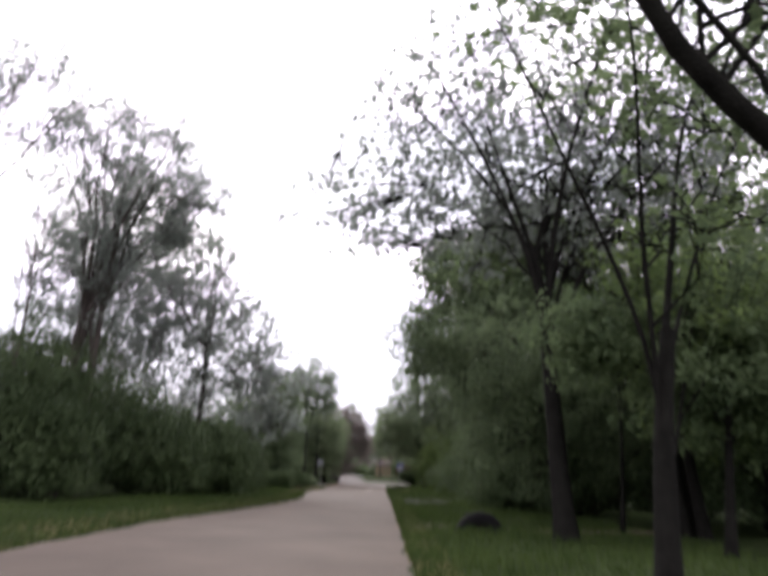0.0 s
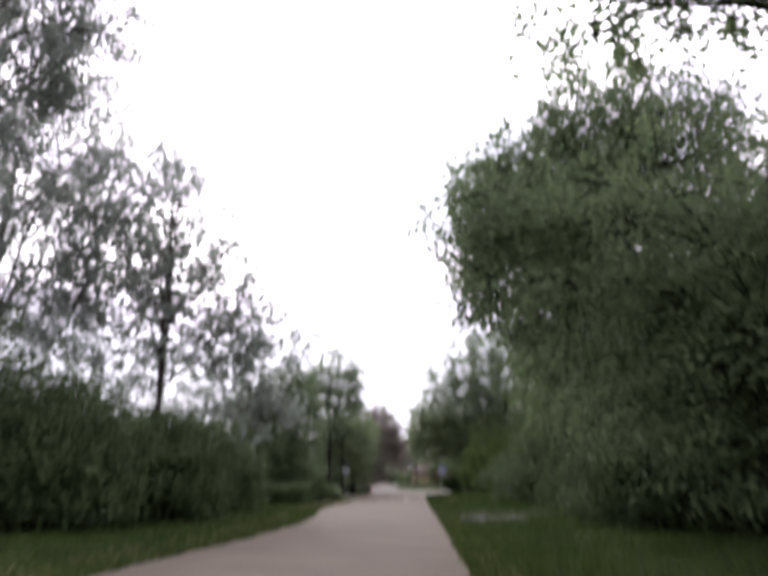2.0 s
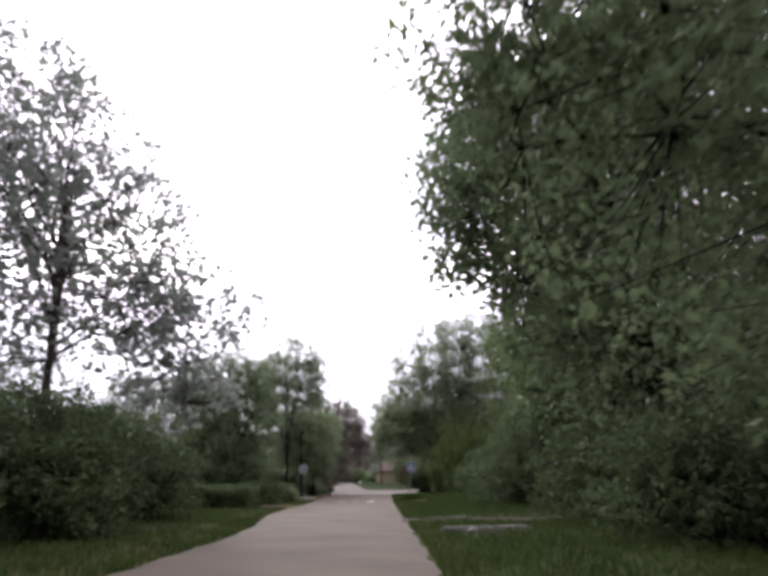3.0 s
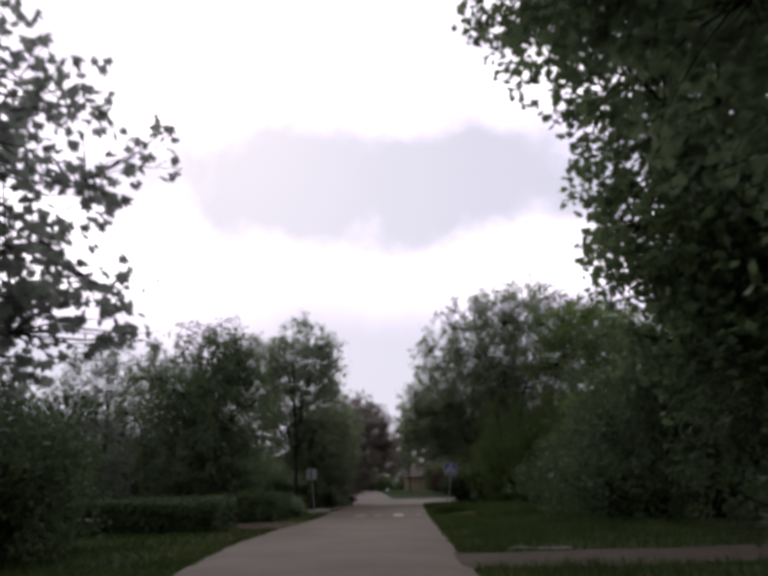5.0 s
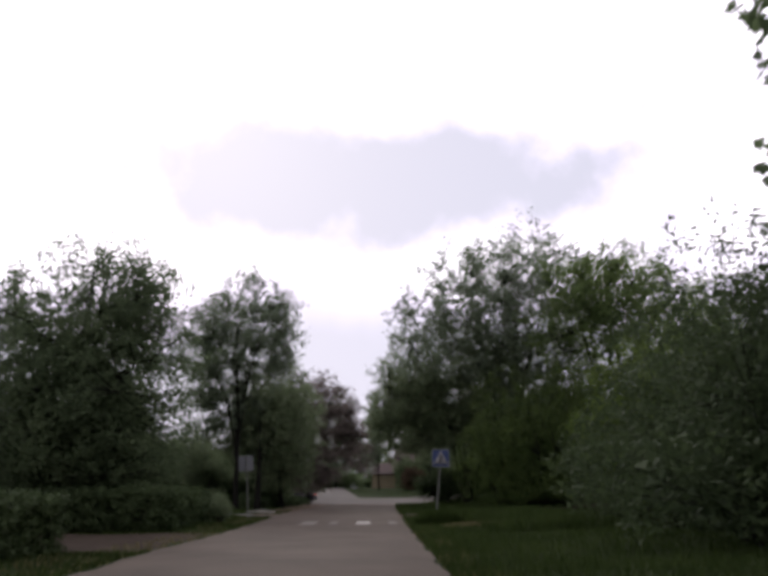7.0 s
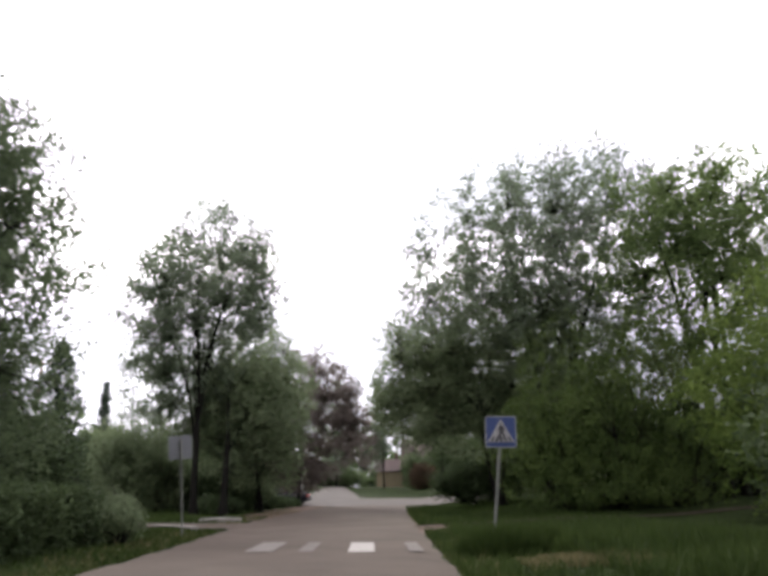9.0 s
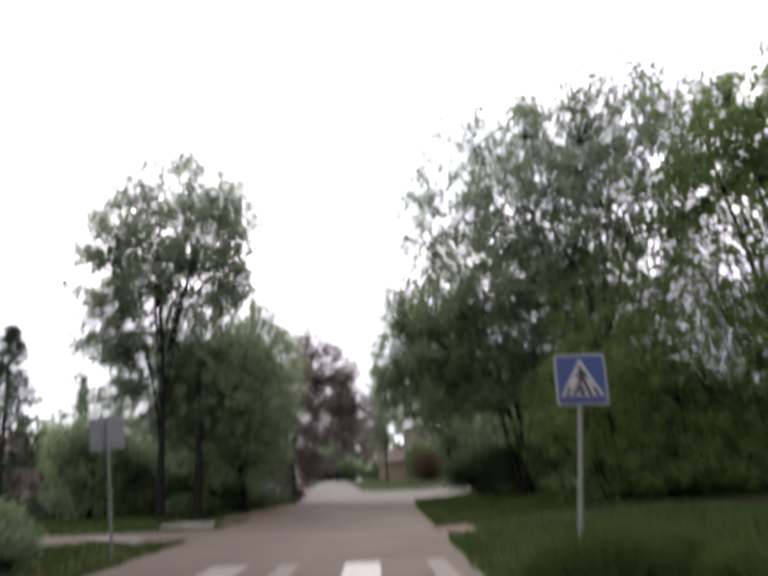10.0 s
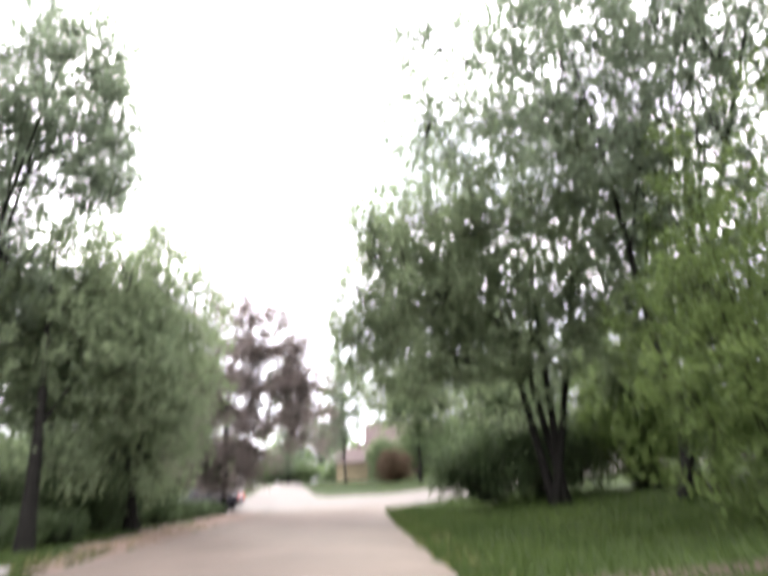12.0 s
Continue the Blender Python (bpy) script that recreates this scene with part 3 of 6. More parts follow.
                b2 = bend[w] + (g2 - bend[w]) * uu
                b2[1:3] += rng.normal(size=(2, 3)) * 0.08
                limb_parts.append(tube(b2, (r0 * 0.38) * (1 - 0.8 * uu[:, 0]) + 0.006, 4))
                nodes.append(b2[1:])
    nodes = np.concatenate(nodes)
    near = np.empty(len(tipp), int)
    for i in range(0, len(tipp), 500):
        c = tipp[i:i + 500]
        near[i:i + 500] = np.argmin(((c[:, None] - nodes[None]) ** 2).sum(-1) + 1.5 * np.maximum(0, nodes[None, :, 2] - c[:, None, 2]) ** 2, 1)
    ends = nodes[near]
    v, q = merge(trunk_parts)
    mesh_object("trunk", v, q, mat=M[bark], parent=root, smooth=True)
    kinked = ends + (tipp - ends) * 0.5 + rng.normal(size=tipp.shape) * 0.06 * np.linalg.norm(tipp - ends, axis=1, keepdims=True)
    thin = slice(0, max(60, int(len(ends) * 0.55)))
    m = len(ends[thin])
    v, q = merge(limb_parts + [sticks(ends[thin], kinked[thin], np.full(m, twig * 1.5), np.full(m, twig)), sticks(kinked[thin], tipp[thin], np.full(m, twig), np.full(m, twig * 0.4))])
    mesh_object("branchwork", v, q, mat=M[bark], parent=root)["kind"] = "stuff"
    per, leaf_size = int(per * 1.16), leaf_size * 0.875
    if palm:
        per = max(2, round(per / 4))
    at = np.repeat(tipp, per, axis=0)
    back = np.repeat(kinked, per, axis=0)
    u = rng.uniform(0, 1, (len(at), 1)) ** 2
    at = at + (back - at) * u * 0.75 + rng.normal(size=at.shape).clip(-1.7, 1.7) * leaf_size * 1.05
    at = at[at[:, 2] > 0.1]
    inner_at, inner_size = np.zeros((0, 3)), np.zeros((0, 1))
    if core:
        inner_at, inner_size = with_core([c for c in blobs if c[2] < core_top], int(tips * core * 1.5), leaf_size * 1.6, inner_at, inner_size, rng, reach)
    if palm:
        pieces = [palm_leaves(at, leaf_size * 1.25, rng, droop)]
        if core:
            pieces.append(leaves(inner_at, inner_size, rng, droop, narrow))
        v, q = merge(pieces)
        mesh_object("crown", v, q, mat=M[leaf], parent=root)
    else:
        foliage("crown", np.concatenate([at, inner_at]), np.concatenate([np.full((len(at), 1), leaf_size), inner_size]), rng, droop, narrow, M[leaf], root, fine)
    if candles:
        foot = tipp[rng.permutation(len(tipp))[:candles]]
        pieces = [tube(p + np.c_[np.zeros(5), np.zeros(5), np.linspace(0, 0.24, 5)], [0.02, 0.05, 0.045, 0.025, 0.006], 6) for p in foot]
        v, q = merge(pieces)
        tagged(mesh_object("blossom", v, q, mat=M["blossom"], parent=root), "pale cream upright blossom spikes", kind="stuff")
    return root


def make_bush(name, x, y, blobs, leaf, label, tips=500, per=18, leaf_size=0.14, seed=1, gap=-0.25, category="bush", group="", fine=False):
    """A bush: a fan of stems from the ground, leaves down to the grass."""
    rng = np.random.default_rng(seed)
    root = thing(name, (x, y, ground_z(x, y) - 0.05), label, category, group)
    tipp = sample_crown(blobs, tips, rng, 0.40, gap)
    b = np.asarray(blobs, float)
    near = np.argmin(((tipp[:, None, :2] - b[None, :, :2]) ** 2).sum(-1), 1)
    foot = np.c_[b[near, :2] * 0.8 + rng.normal(size=(len(tipp), 2)) * 0.3, np.zeros(len(tipp))]
    pick = rng.integers(len(tipp), size=min(70, len(tipp)))
    mid = foot + (tipp - foot) * 0.55 + rng.normal(size=tipp.shape) * 0.15
    pieces = [sticks(foot[pick], mid[pick], np.full(len(pick), 0.035), np.full(len(pick), 0.02)), sticks(mid[pick], tipp[pick], np.full(len(pick), 0.02), np.full(len(pick), 0.006))]
    anchor = mid[pick][np.argmin(((tipp[:, None] - mid[pick][None]) ** 2).sum(-1), 1)]
    tipk = tipp[::3]
    anchor = anchor[::3]
    pieces.append(sticks(anchor, tipk, np.full(len(tipk), 0.010), np.full(len(tipk), 0.004)))
    v, q = merge(pieces)
    mesh_object("stemwork", v, q, mat=M["bark_dark"], parent=root)["kind"] = "stuff"
    per, leaf_size = int(per * 1.3), leaf_size * 0.85
    at = np.repeat(tipp, per, axis=0) + rng.normal(size=(len(tipp) * per, 3)).clip(-1.7, 1.7) * leaf_size * 1.4
    at = at[at[:, 2] > 0.05]
    at, size = with_core(blobs, int(tips * 2.2), leaf_size * 2.2, at, np.full((len(at), 1), leaf_size), rng)
    foliage("foliage", at, size, rng, 0.2, 0.55, M[leaf], root, fine)
    return root


def make_hedge(x0, x1, y0, y1, h, seed, label):
    """A clipped hedge: upright stems inside, a thick coat of small leaves with soft corners."""
    rng = np.random.default_rng(seed)
    cx_, cy_ = (x0 + x1) / 2, (y0 + y1) / 2
    root = thing("hedge", (cx_, cy_, float(ground_z(cx_, cy_)) - 0.05), label, "hedge", "clipped hedges")
    half = np.array([(x1 - x0) / 2, (y1 - y0) / 2, h / 2])
    n = 1500
    p = rng.uniform(-1, 1, (n, 3))
    side = rng.choice(3, n, p=[0.22, 0.40, 0.38])
    sign = np.where(rng.uniform(size=n) < 0.5, -1.0, 1.0)
    sign[side == 2] = 1.0
    p[np.arange(n), side] = sign * rng.uniform(0.82, 1.0, n)
    p *= half
    p *= 1 - 0.06 * (np.abs(p / half) ** 4).prod(1, keepdims=True)
    p[:, 2] += h / 2 + 0.05 * grain(p, 1.2, seed)
    p[:, :2] += 0.08 * rng.normal(size=(n, 2))
    foot = p[::4] * np.array([0.8, 0.8, 0.0])
    m = len(foot)
    v, q = sticks(foot, p[::4], np.full(m, 0.02), np.full(m, 0.005))
    mesh_object("stemwork", v, q, mat=M["bark_dark"], parent=root)["kind"] = "stuff"
    at = np.repeat(p, 26, 0) + rng.normal(size=(n * 26, 3)).clip(-1.7, 1.7) * 0.11
    at = at[at[:, 2] > 0.04]
    foliage("foliage", at, 0.10, rng, 0.1, 0.6, M["leaf_deep_shaded"], root, False)
    return root


# ---- plan: road edges and ground ----
RIGHT_EDGE = [(-40, 0.3), (12, 0.65), (28, 0.87), (40, 1.05), (55, 1.17), (72, 1.34), (80, 1.46), (90, 1.66), (100, 1.85), (108, 2.1), (113, 2.4), (116.5, 2.9), (119, 4.2), (120.4, 7.0)]
LEFT_EDGE = [(-40, -5.7), (19, -5.4), (26, -4.7), (33, -4.1), (40, -3.85), (46, -4.0), (51, -4.5), (56, -4.85), (63, -5.0), (74, -4.75), (84, -4.9), (92, -5.2), (100, -4.7), (107, -4.4), (112, -4.1), (117, -3.8), (120.5, -3.3), (122.5, -6.0)]

FAR_EDGE = [(131, 3.6), (133.2, 2.6), (134, 0.6), (135, -0.5), (137, -1.3), (160, -3.0), (180, -4.6)]


def edge(table, y):
    return np.interp(y, [a for a, _ in table], [b for _, b in table])


def rise(y):
    """The ground climbs gently past the junction."""
    return np.clip((y - 122) * 0.030, 0, 1.6)


def side_rise(x, y):
    """The corner lawn and the cross street climb away from the road."""
    return 0.10 * np.clip(x - 4.5, 0, 14) * np.clip((y - 80) / 14, 0, 1)


def ground_z(x, y):
    """Height of the turf: a shallow bed under the road, low banks beside it, a gentle rise past the junction."""
    x, y = np.asarray(x, float), np.asarray(y, float)
    out = np.maximum(x - edge(RIGHT_EDGE, y), edge(LEFT_EDGE, y) - x)
    s = np.clip((out + 0.15) / 1.6, 0, 1)
    right = x > -1.5
    bank = np.where(right, 0.04, 0.06) * s * s * (3 - 2 * s)
    bank = bank + 0.05 * s * (np.sin(x * 0.9 + y * 0.31) + np.sin(y * 0.83 - x * 0.4)) * 0.7
    flat = np.clip(np.minimum(np.abs(y - 48.5) - 1.9, 99) / 1.2, 0, 1)
    flat = np.where(right, flat, np.minimum(np.clip((np.abs(y - 68) - 4.2) / 1.5, 0, 1), np.clip((np.abs(y - 87.9) - 2.4) / 0.9, 0, 1)))
    cross = np.clip((np.abs(y - 126.2) - 7.4) / 2.0, 0, 1)
    z = -0.06 + (0.05 + bank) * s * flat * cross
    return z + rise(y) + side_rise(x, y)


def axis(cuts):
    a = [np.arange(lo, hi, st) for lo, hi, st in cuts]
    return np.concatenate(a + [[cuts[-1][1]]])


def sheet(name, xs, ys, zfun, mat, parent=None):
    gx, gy = np.meshgrid(xs, ys)
    v = np.c_[gx.ravel(), gy.ravel(), zfun(gx.ravel(), gy.ravel())]
    nx = len(xs)
    i, j = np.meshgrid(np.arange(len(ys) - 1), np.arange(nx - 1), indexing="ij")
    q = np.stack([i * nx + j, i * nx + j + 1, (i + 1) * nx + j + 1, (i + 1) * nx + j], -1).reshape(-1, 4)
    return mesh_object(name, v, q, mat=mat, parent=parent, smooth=True)


ground = sheet("ground", axis([(-2500, -300, 550), (-300, -60, 40), (-60, -14, 2), (-14, 14, 0.4), (14, 60, 2), (60, 300, 40), (300, 2500, 550)]),
               axis([(-2500, -300, 550), (-300, -20, 40), (-20, 126, 0.6), (126, 260, 3), (260, 2500, 320)]), ground_z, M["grass_ground"])
tagged(ground, "dark green rough turf beside the road", "grass ground", kind="structure")

rs = np.random.default_rng(5)


def strip(name, ys, left, right, z, mat, label, category, cols=14, ragged=0.07, thick=0.0, crown=0.0):
    """A road surface between two edges, with slightly ragged borders."""
    ys = np.asarray(ys, float)
    l, r = np.asarray(left(ys), float), np.asarray(right(ys), float)
    l = l + ragged * (np.sin(ys * 2.3) + np.sin(ys * 5.1 + 1) * 0.6 + rs.normal(size=len(ys)) * 0.12)
    r = r + ragged * (np.sin(ys * 1.9 + 2) + np.sin(ys * 4.7) * 0.6 + rs.normal(size=len(ys)) * 0.12)
    u = np.linspace(0, 1, cols)
    x = l[:, None] + (r - l)[:, None] * u
    y = np.repeat(ys[:, None], cols, 1)
    zz = z(x, y) + crown * (1 - (2 * u - 1) ** 2)
    edge_drop = np.minimum(u, 1 - u)[None] < 1e-6
    zz = zz - 0.05 * edge_drop
    v = np.stack([x, y, zz], -1).reshape(-1, 3)
    i, j = np.meshgrid(np.arange(len(ys) - 1), np.arange(cols - 1), indexing="ij")
    q = np.stack([i * cols + j, i * cols + j + 1, (i + 1) * cols + j + 1, (i + 1) * cols + j], -1).reshape(-1, 4)
    return tagged(mesh_object(name, v, q, mat=mat, smooth=True), label, category, kind="structure")


strip("road", np.arange(-40, 120.5, 0.2), lambda y: edge(LEFT_EDGE, y), lambda y: edge(RIGHT_EDGE, y), lambda x, y: 0 * x + 0.008 * np.sin(x * 1.3 + y * 0.7), M["asphalt"],
      "narrow worn grey asphalt road with dusty ragged edges", "road", crown=0.02, ragged=0.05)
# the pale cross street and the street that goes on behind it
cross = sheet("road_cross_street", axis([(-90, -20, 2), (-20, 30, 0.6), (30, 90, 2)]), axis([(119.3, 133.3, 0.5)]), lambda x, y: 0.012 + rise(y) + side_rise(x, y) + 0.01 * np.sin(x * 0.7), M["concrete_road"])
tagged(cross, "pale dusty concrete street crossing at the junction", "road", kind="structure")
strip("road_far_street", np.arange(131.0, 180, 0.5), lambda y: -8.3 - (y - 131) * 0.03, lambda y: edge(FAR_EDGE, y),
      lambda x, y: 0.018 + rise(y), M["concrete_road"], "pale dusty street leading on beyond the junction", "road", cols=8)
# trodden driveways
strip("driveway_right", np.arange(46.9, 50.4, 0.25), lambda y: 0.6 + 0 * y, lambda y: 15 + 0 * y, lambda x, y: ground_z(x, y) + 0.022 + 0.012 * np.sin(x * 2 + y), M["dirt"], "sandy driveway crossing the verge", "driveway", cols=40, ragged=0.15)
strip("driveway_left", np.arange(64.2, 71.8, 0.25), lambda y: -22 + 0 * y, lambda y: -5.0 + 0 * y, lambda x, y: ground_z(x, y) + 0.022 + 0.012 * np.sin(x * 2 + y), M["dirt"], "bare earth driveway beside the road", "driveway", cols=40, ragged=0.15)
strip("side_street_left", np.arange(85.6, 90.6, 0.25), lambda y: -40 + 0 * y, lambda y: -4.6 + 0 * y, lambda x, y: ground_z(x, y) + 0.05, M["asphalt"], "narrow asphalt side entry between two culvert slabs", "driveway", cols=60, ragged=0.08)
strip("footpath", np.arange(20.9, 22.0, 0.15), lambda y: 0.55 + 0 * y, lambda y: 9 + 0 * y, lambda x, y: ground_z(x, y) + 0.03, M["path_dirt"], "narrow trodden footpath across the verge", "path", cols=30, ragged=0.1)
strip("footpath_crossing", np.arange(82.6, 87.9, 0.2), lambda y: edge(RIGHT_EDGE, y) - 0.05, lambda y: edge(RIGHT_EDGE, y) + 0.02 + 1.0 * np.sin(np.clip((y - 82.5) / 5.4, 0, 1) * math.pi) ** 2, lambda x, y: ground_z(x, y) + 0.02, M["path_dirt"], "trodden bare patch beside the crossing", "path", cols=24, ragged=0.08)
strip("footpath_lawn", np.arange(0, 1.0, 0.25) * 0.9 + 86.2, lambda y: 1.3 + 0 * y, lambda y: 14 + 0 * y, lambda x, y: ground_z(x, y) + 0.03, M["dirt"], "faint trodden path across the corner lawn", "path", cols=40, ragged=0.1)
strip("footpath_far", np.arange(41.0, 42.0, 0.15), lambda y: 0.9 + 0 * y, lambda y: 4.4 + 0 * y, lambda x, y: ground_z(x, y) + 0.03, M["dirt"], "sandy path to a garden gate", "path", cols=30, ragged=0.1)
# no real hollow: a flat near-black sheet paints its shade on the verge
strip("ditch", np.arange(38.3, 40.5, 0.15), lambda y: 2.0 + 0.25 * (40.4 - y), lambda y: 3.35 - 0.3 * (40.4 - y), lambda x, y: ground_z(x, y) + 0.03, M["soil_shade"], "flat black sheet painting the shade of the ditch hollow", "ditch", cols=10, ragged=0.1)
strip("verge_soil", np.arange(92.2, 119, 0.4), lambda y: edge(LEFT_EDGE, y) - np.interp(y, [92, 97, 110, 119], [0.5, 1.5, 1.9, 1.6]), lambda y: edge(LEFT_EDGE, y) + 0.05, lambda x, y: np.maximum(ground_z(x, y), -0.02) + 0.02, M["path_dirt"], "bare brown soil along the road edge", "soil strip", cols=6, ragged=0.18)


# ---- crossing stripes ----
def stripe(x0, x1, y0, y1, mat, parent, seed):
    rng = np.random.default_rng(seed)
    n = 14
    t = np.linspace(0, 1, n)
    jag = lambda: 0.009 * rng.normal(size=n)
    l, r = x0 + jag() + 0 * t, x1 + jag()
    ys = y0 + (y1 - y0) * t
    z = 0.034 + 0.0 * t
    v = np.concatenate([np.c_[l, ys, z], np.c_[r, ys, z]])
    i = np.arange(n - 1)
    q = np.stack([i, n + i, n + i + 1, i + 1], -1)
    return mesh_object("stripe", v, q, mat=mat, parent=parent)


crossing = thing("crosswalk", (0, 0, 0), "worn white zebra stripes painted across the asphalt", "crosswalk", kind="structure")
stripe(-0.52, 0.02, 75.0, 77.7, M["marking"], crossing, 1)
stripe(-2.66, -2.08, 75.3, 78.1, M["marking_half"], crossing, 2)
stripe(-1.55, -1.25, 75.3, 77.9, M["marking_worn"], crossing, 3)
stripe(0.72, 1.02, 75.0, 77.6, M["marking_worn"], crossing, 6)


# ---- concrete slabs, tyre, posts ----
def slab(x, y, length, turn, label, width=0.34, height=0.22, mat="concrete"):
    rng = np.random.default_rng(int(x * 10 + y * 7) % 97)
    bm = box_bm((length, width, height), (0, 0, 0), 0.035, segs=2)
    bmesh.ops.subdivide_edges(bm, edges=[e for e in bm.edges if e.calc_length() > 0.5], cuts=5)
    for v in bm.verts:
        v.co += Vector(rng.normal(size=3) * 0.008)
    ob = part("culvert_slab", bm, M[mat])
    ob.matrix_basis = pose(x, y, float(ground_z(x, y)) + height * 0.12, 0, 0, turn)
    return tagged(ob, label, "concrete slab", "culvert slabs")


slab(2.95, 50.75, 1.4, -28, "dull dark concrete slab edging the driveway", height=0.07, mat="concrete_dark")
slab(-6.3, 91.2, 1.7, 3, "pale weathered concrete slab at the side entry")
slab(-6.6, 85.0, 2.3, -42, "pale concrete slab beside the sign post")
slab(2.9, 40.7, 2.3, 8, "thin grey concrete slab over a ditch pipe", height=0.14, mat="concrete_dark")

bm = cyl_bm(0.3, 0.3, 1.0, sides=24, rot=pose(0, 0, 0, 90, 0, 0))
bmesh.ops.delete(bm, geom=[f for f in bm.faces if len(f.verts) > 4], context="FACES_ONLY")
bmesh.ops.solidify(bm, geom=list(bm.faces), thickness=0.05)
culvert = part("culvert_pipe", bm, M["concrete_dark"])
culvert.matrix_basis = pose(2.5, 40.3, -0.16)
tagged(culvert, "dark mouth of a concrete ditch pipe under the slab", "ditch pipe")


def half_buried_tyre(x, y):
    rng = np.random.default_rng(3)
    root = thing("buried_tyre", (x, y, float(ground_z(x, y)) - 0.13), "old black truck tyre half buried in the grass verge", "tyre", turn=8)
    maj, mino = 0.44, 0.17
    a = np.linspace(0, math.pi, 30)
    b = np.arange(14) * 2 * math.pi / 14
    A, B = np.meshgrid(a, b, indexing="ij")
    rad = maj + mino * np.sign(np.cos(B)) * np.abs(np.cos(B)) ** 0.7 + 0.012 * (np.cos(A * 40) > 0) * (np.cos(B) > 0.6)
    v = np.stack([rad * np.cos(A), mino * 0.95 * np.sign(np.sin(B)) * np.abs(np.sin(B)) ** 0.7, rad * np.sin(A)], -1).reshape(-1, 3)
    i, j = np.meshgrid(np.arange(29), np.arange(14), indexing="ij")
    q = np.stack([i * 14 + j, i * 14 + (j + 1) % 14, (i + 1) * 14 + (j + 1) % 14, (i + 1) * 14 + j], -1).reshape(-1, 4)
    mesh_object("tread", v, q, mat=M["rubber"], parent=root, smooth=True)
    bm = cyl_bm(0.36, 0.36, 0.22, (0, 0, 0.0), 24, pose(0, 0, 0, 90, 0, 0), 0.03)
    part("soil_filling", bm, M["soil_shade"], root, "dark soil inside the tyre")
    return root


half_buried_tyre(2.62, 18.4)


def concrete_post(x, y, h, turn):
    root = thing("concrete_post", (x, y, float(ground_z(x, y)) - 0.08), "short weathered concrete post in the grass", "post", "roadside posts", turn=turn)
    part("shaft", box_bm((0.30, 0.30, h), (0, 0, h / 2), 0.03), M["concrete"], root)
    part("cap", box_bm((0.36, 0.36, 0.10), (0, 0, h + 0.04), 0.03), M["concrete"], root)
    return root


concrete_post(7.8, 105.2, 0.85, 12)
concrete_post(6.2, 106.6, 0.75, -8)


# ---- road signs ----
def flat_poly(points, thick, at_y, mat, name, parent, label=""):
    """A thin plate of the given outline in the xz plane; its front looks towards -y."""
    bm = bmesh.new()
    f = bm.faces.new([bm.verts.new((x, at_y, z)) for x, z in points])
    r = bmesh.ops.extrude_face_region(bm, geom=[f])
    bmesh.ops.translate(bm, vec=(0, thick, 0), verts=[e for e in r["geom"] if isinstance(e, bmesh.types.BMVert)])
    bmesh.ops.recalc_face_normals(bm, faces=bm.faces)
    return part(name, bm, mat, parent, label)


def rounded_square(s, r, n=5, cz=0.0):
    pts = []
    for cx_, cz_, a0 in ((s - r, s - r, 0), (-s + r, s - r, 90), (-s + r, -s + r, 180), (s - r, -s + r, 270)):
        for k in range(n):
            a = radians(a0 + 90 * k / (n - 1))
            pts.append((cx_ + r * math.cos(a), cz + cz_ + r * math.sin(a)))
    return pts


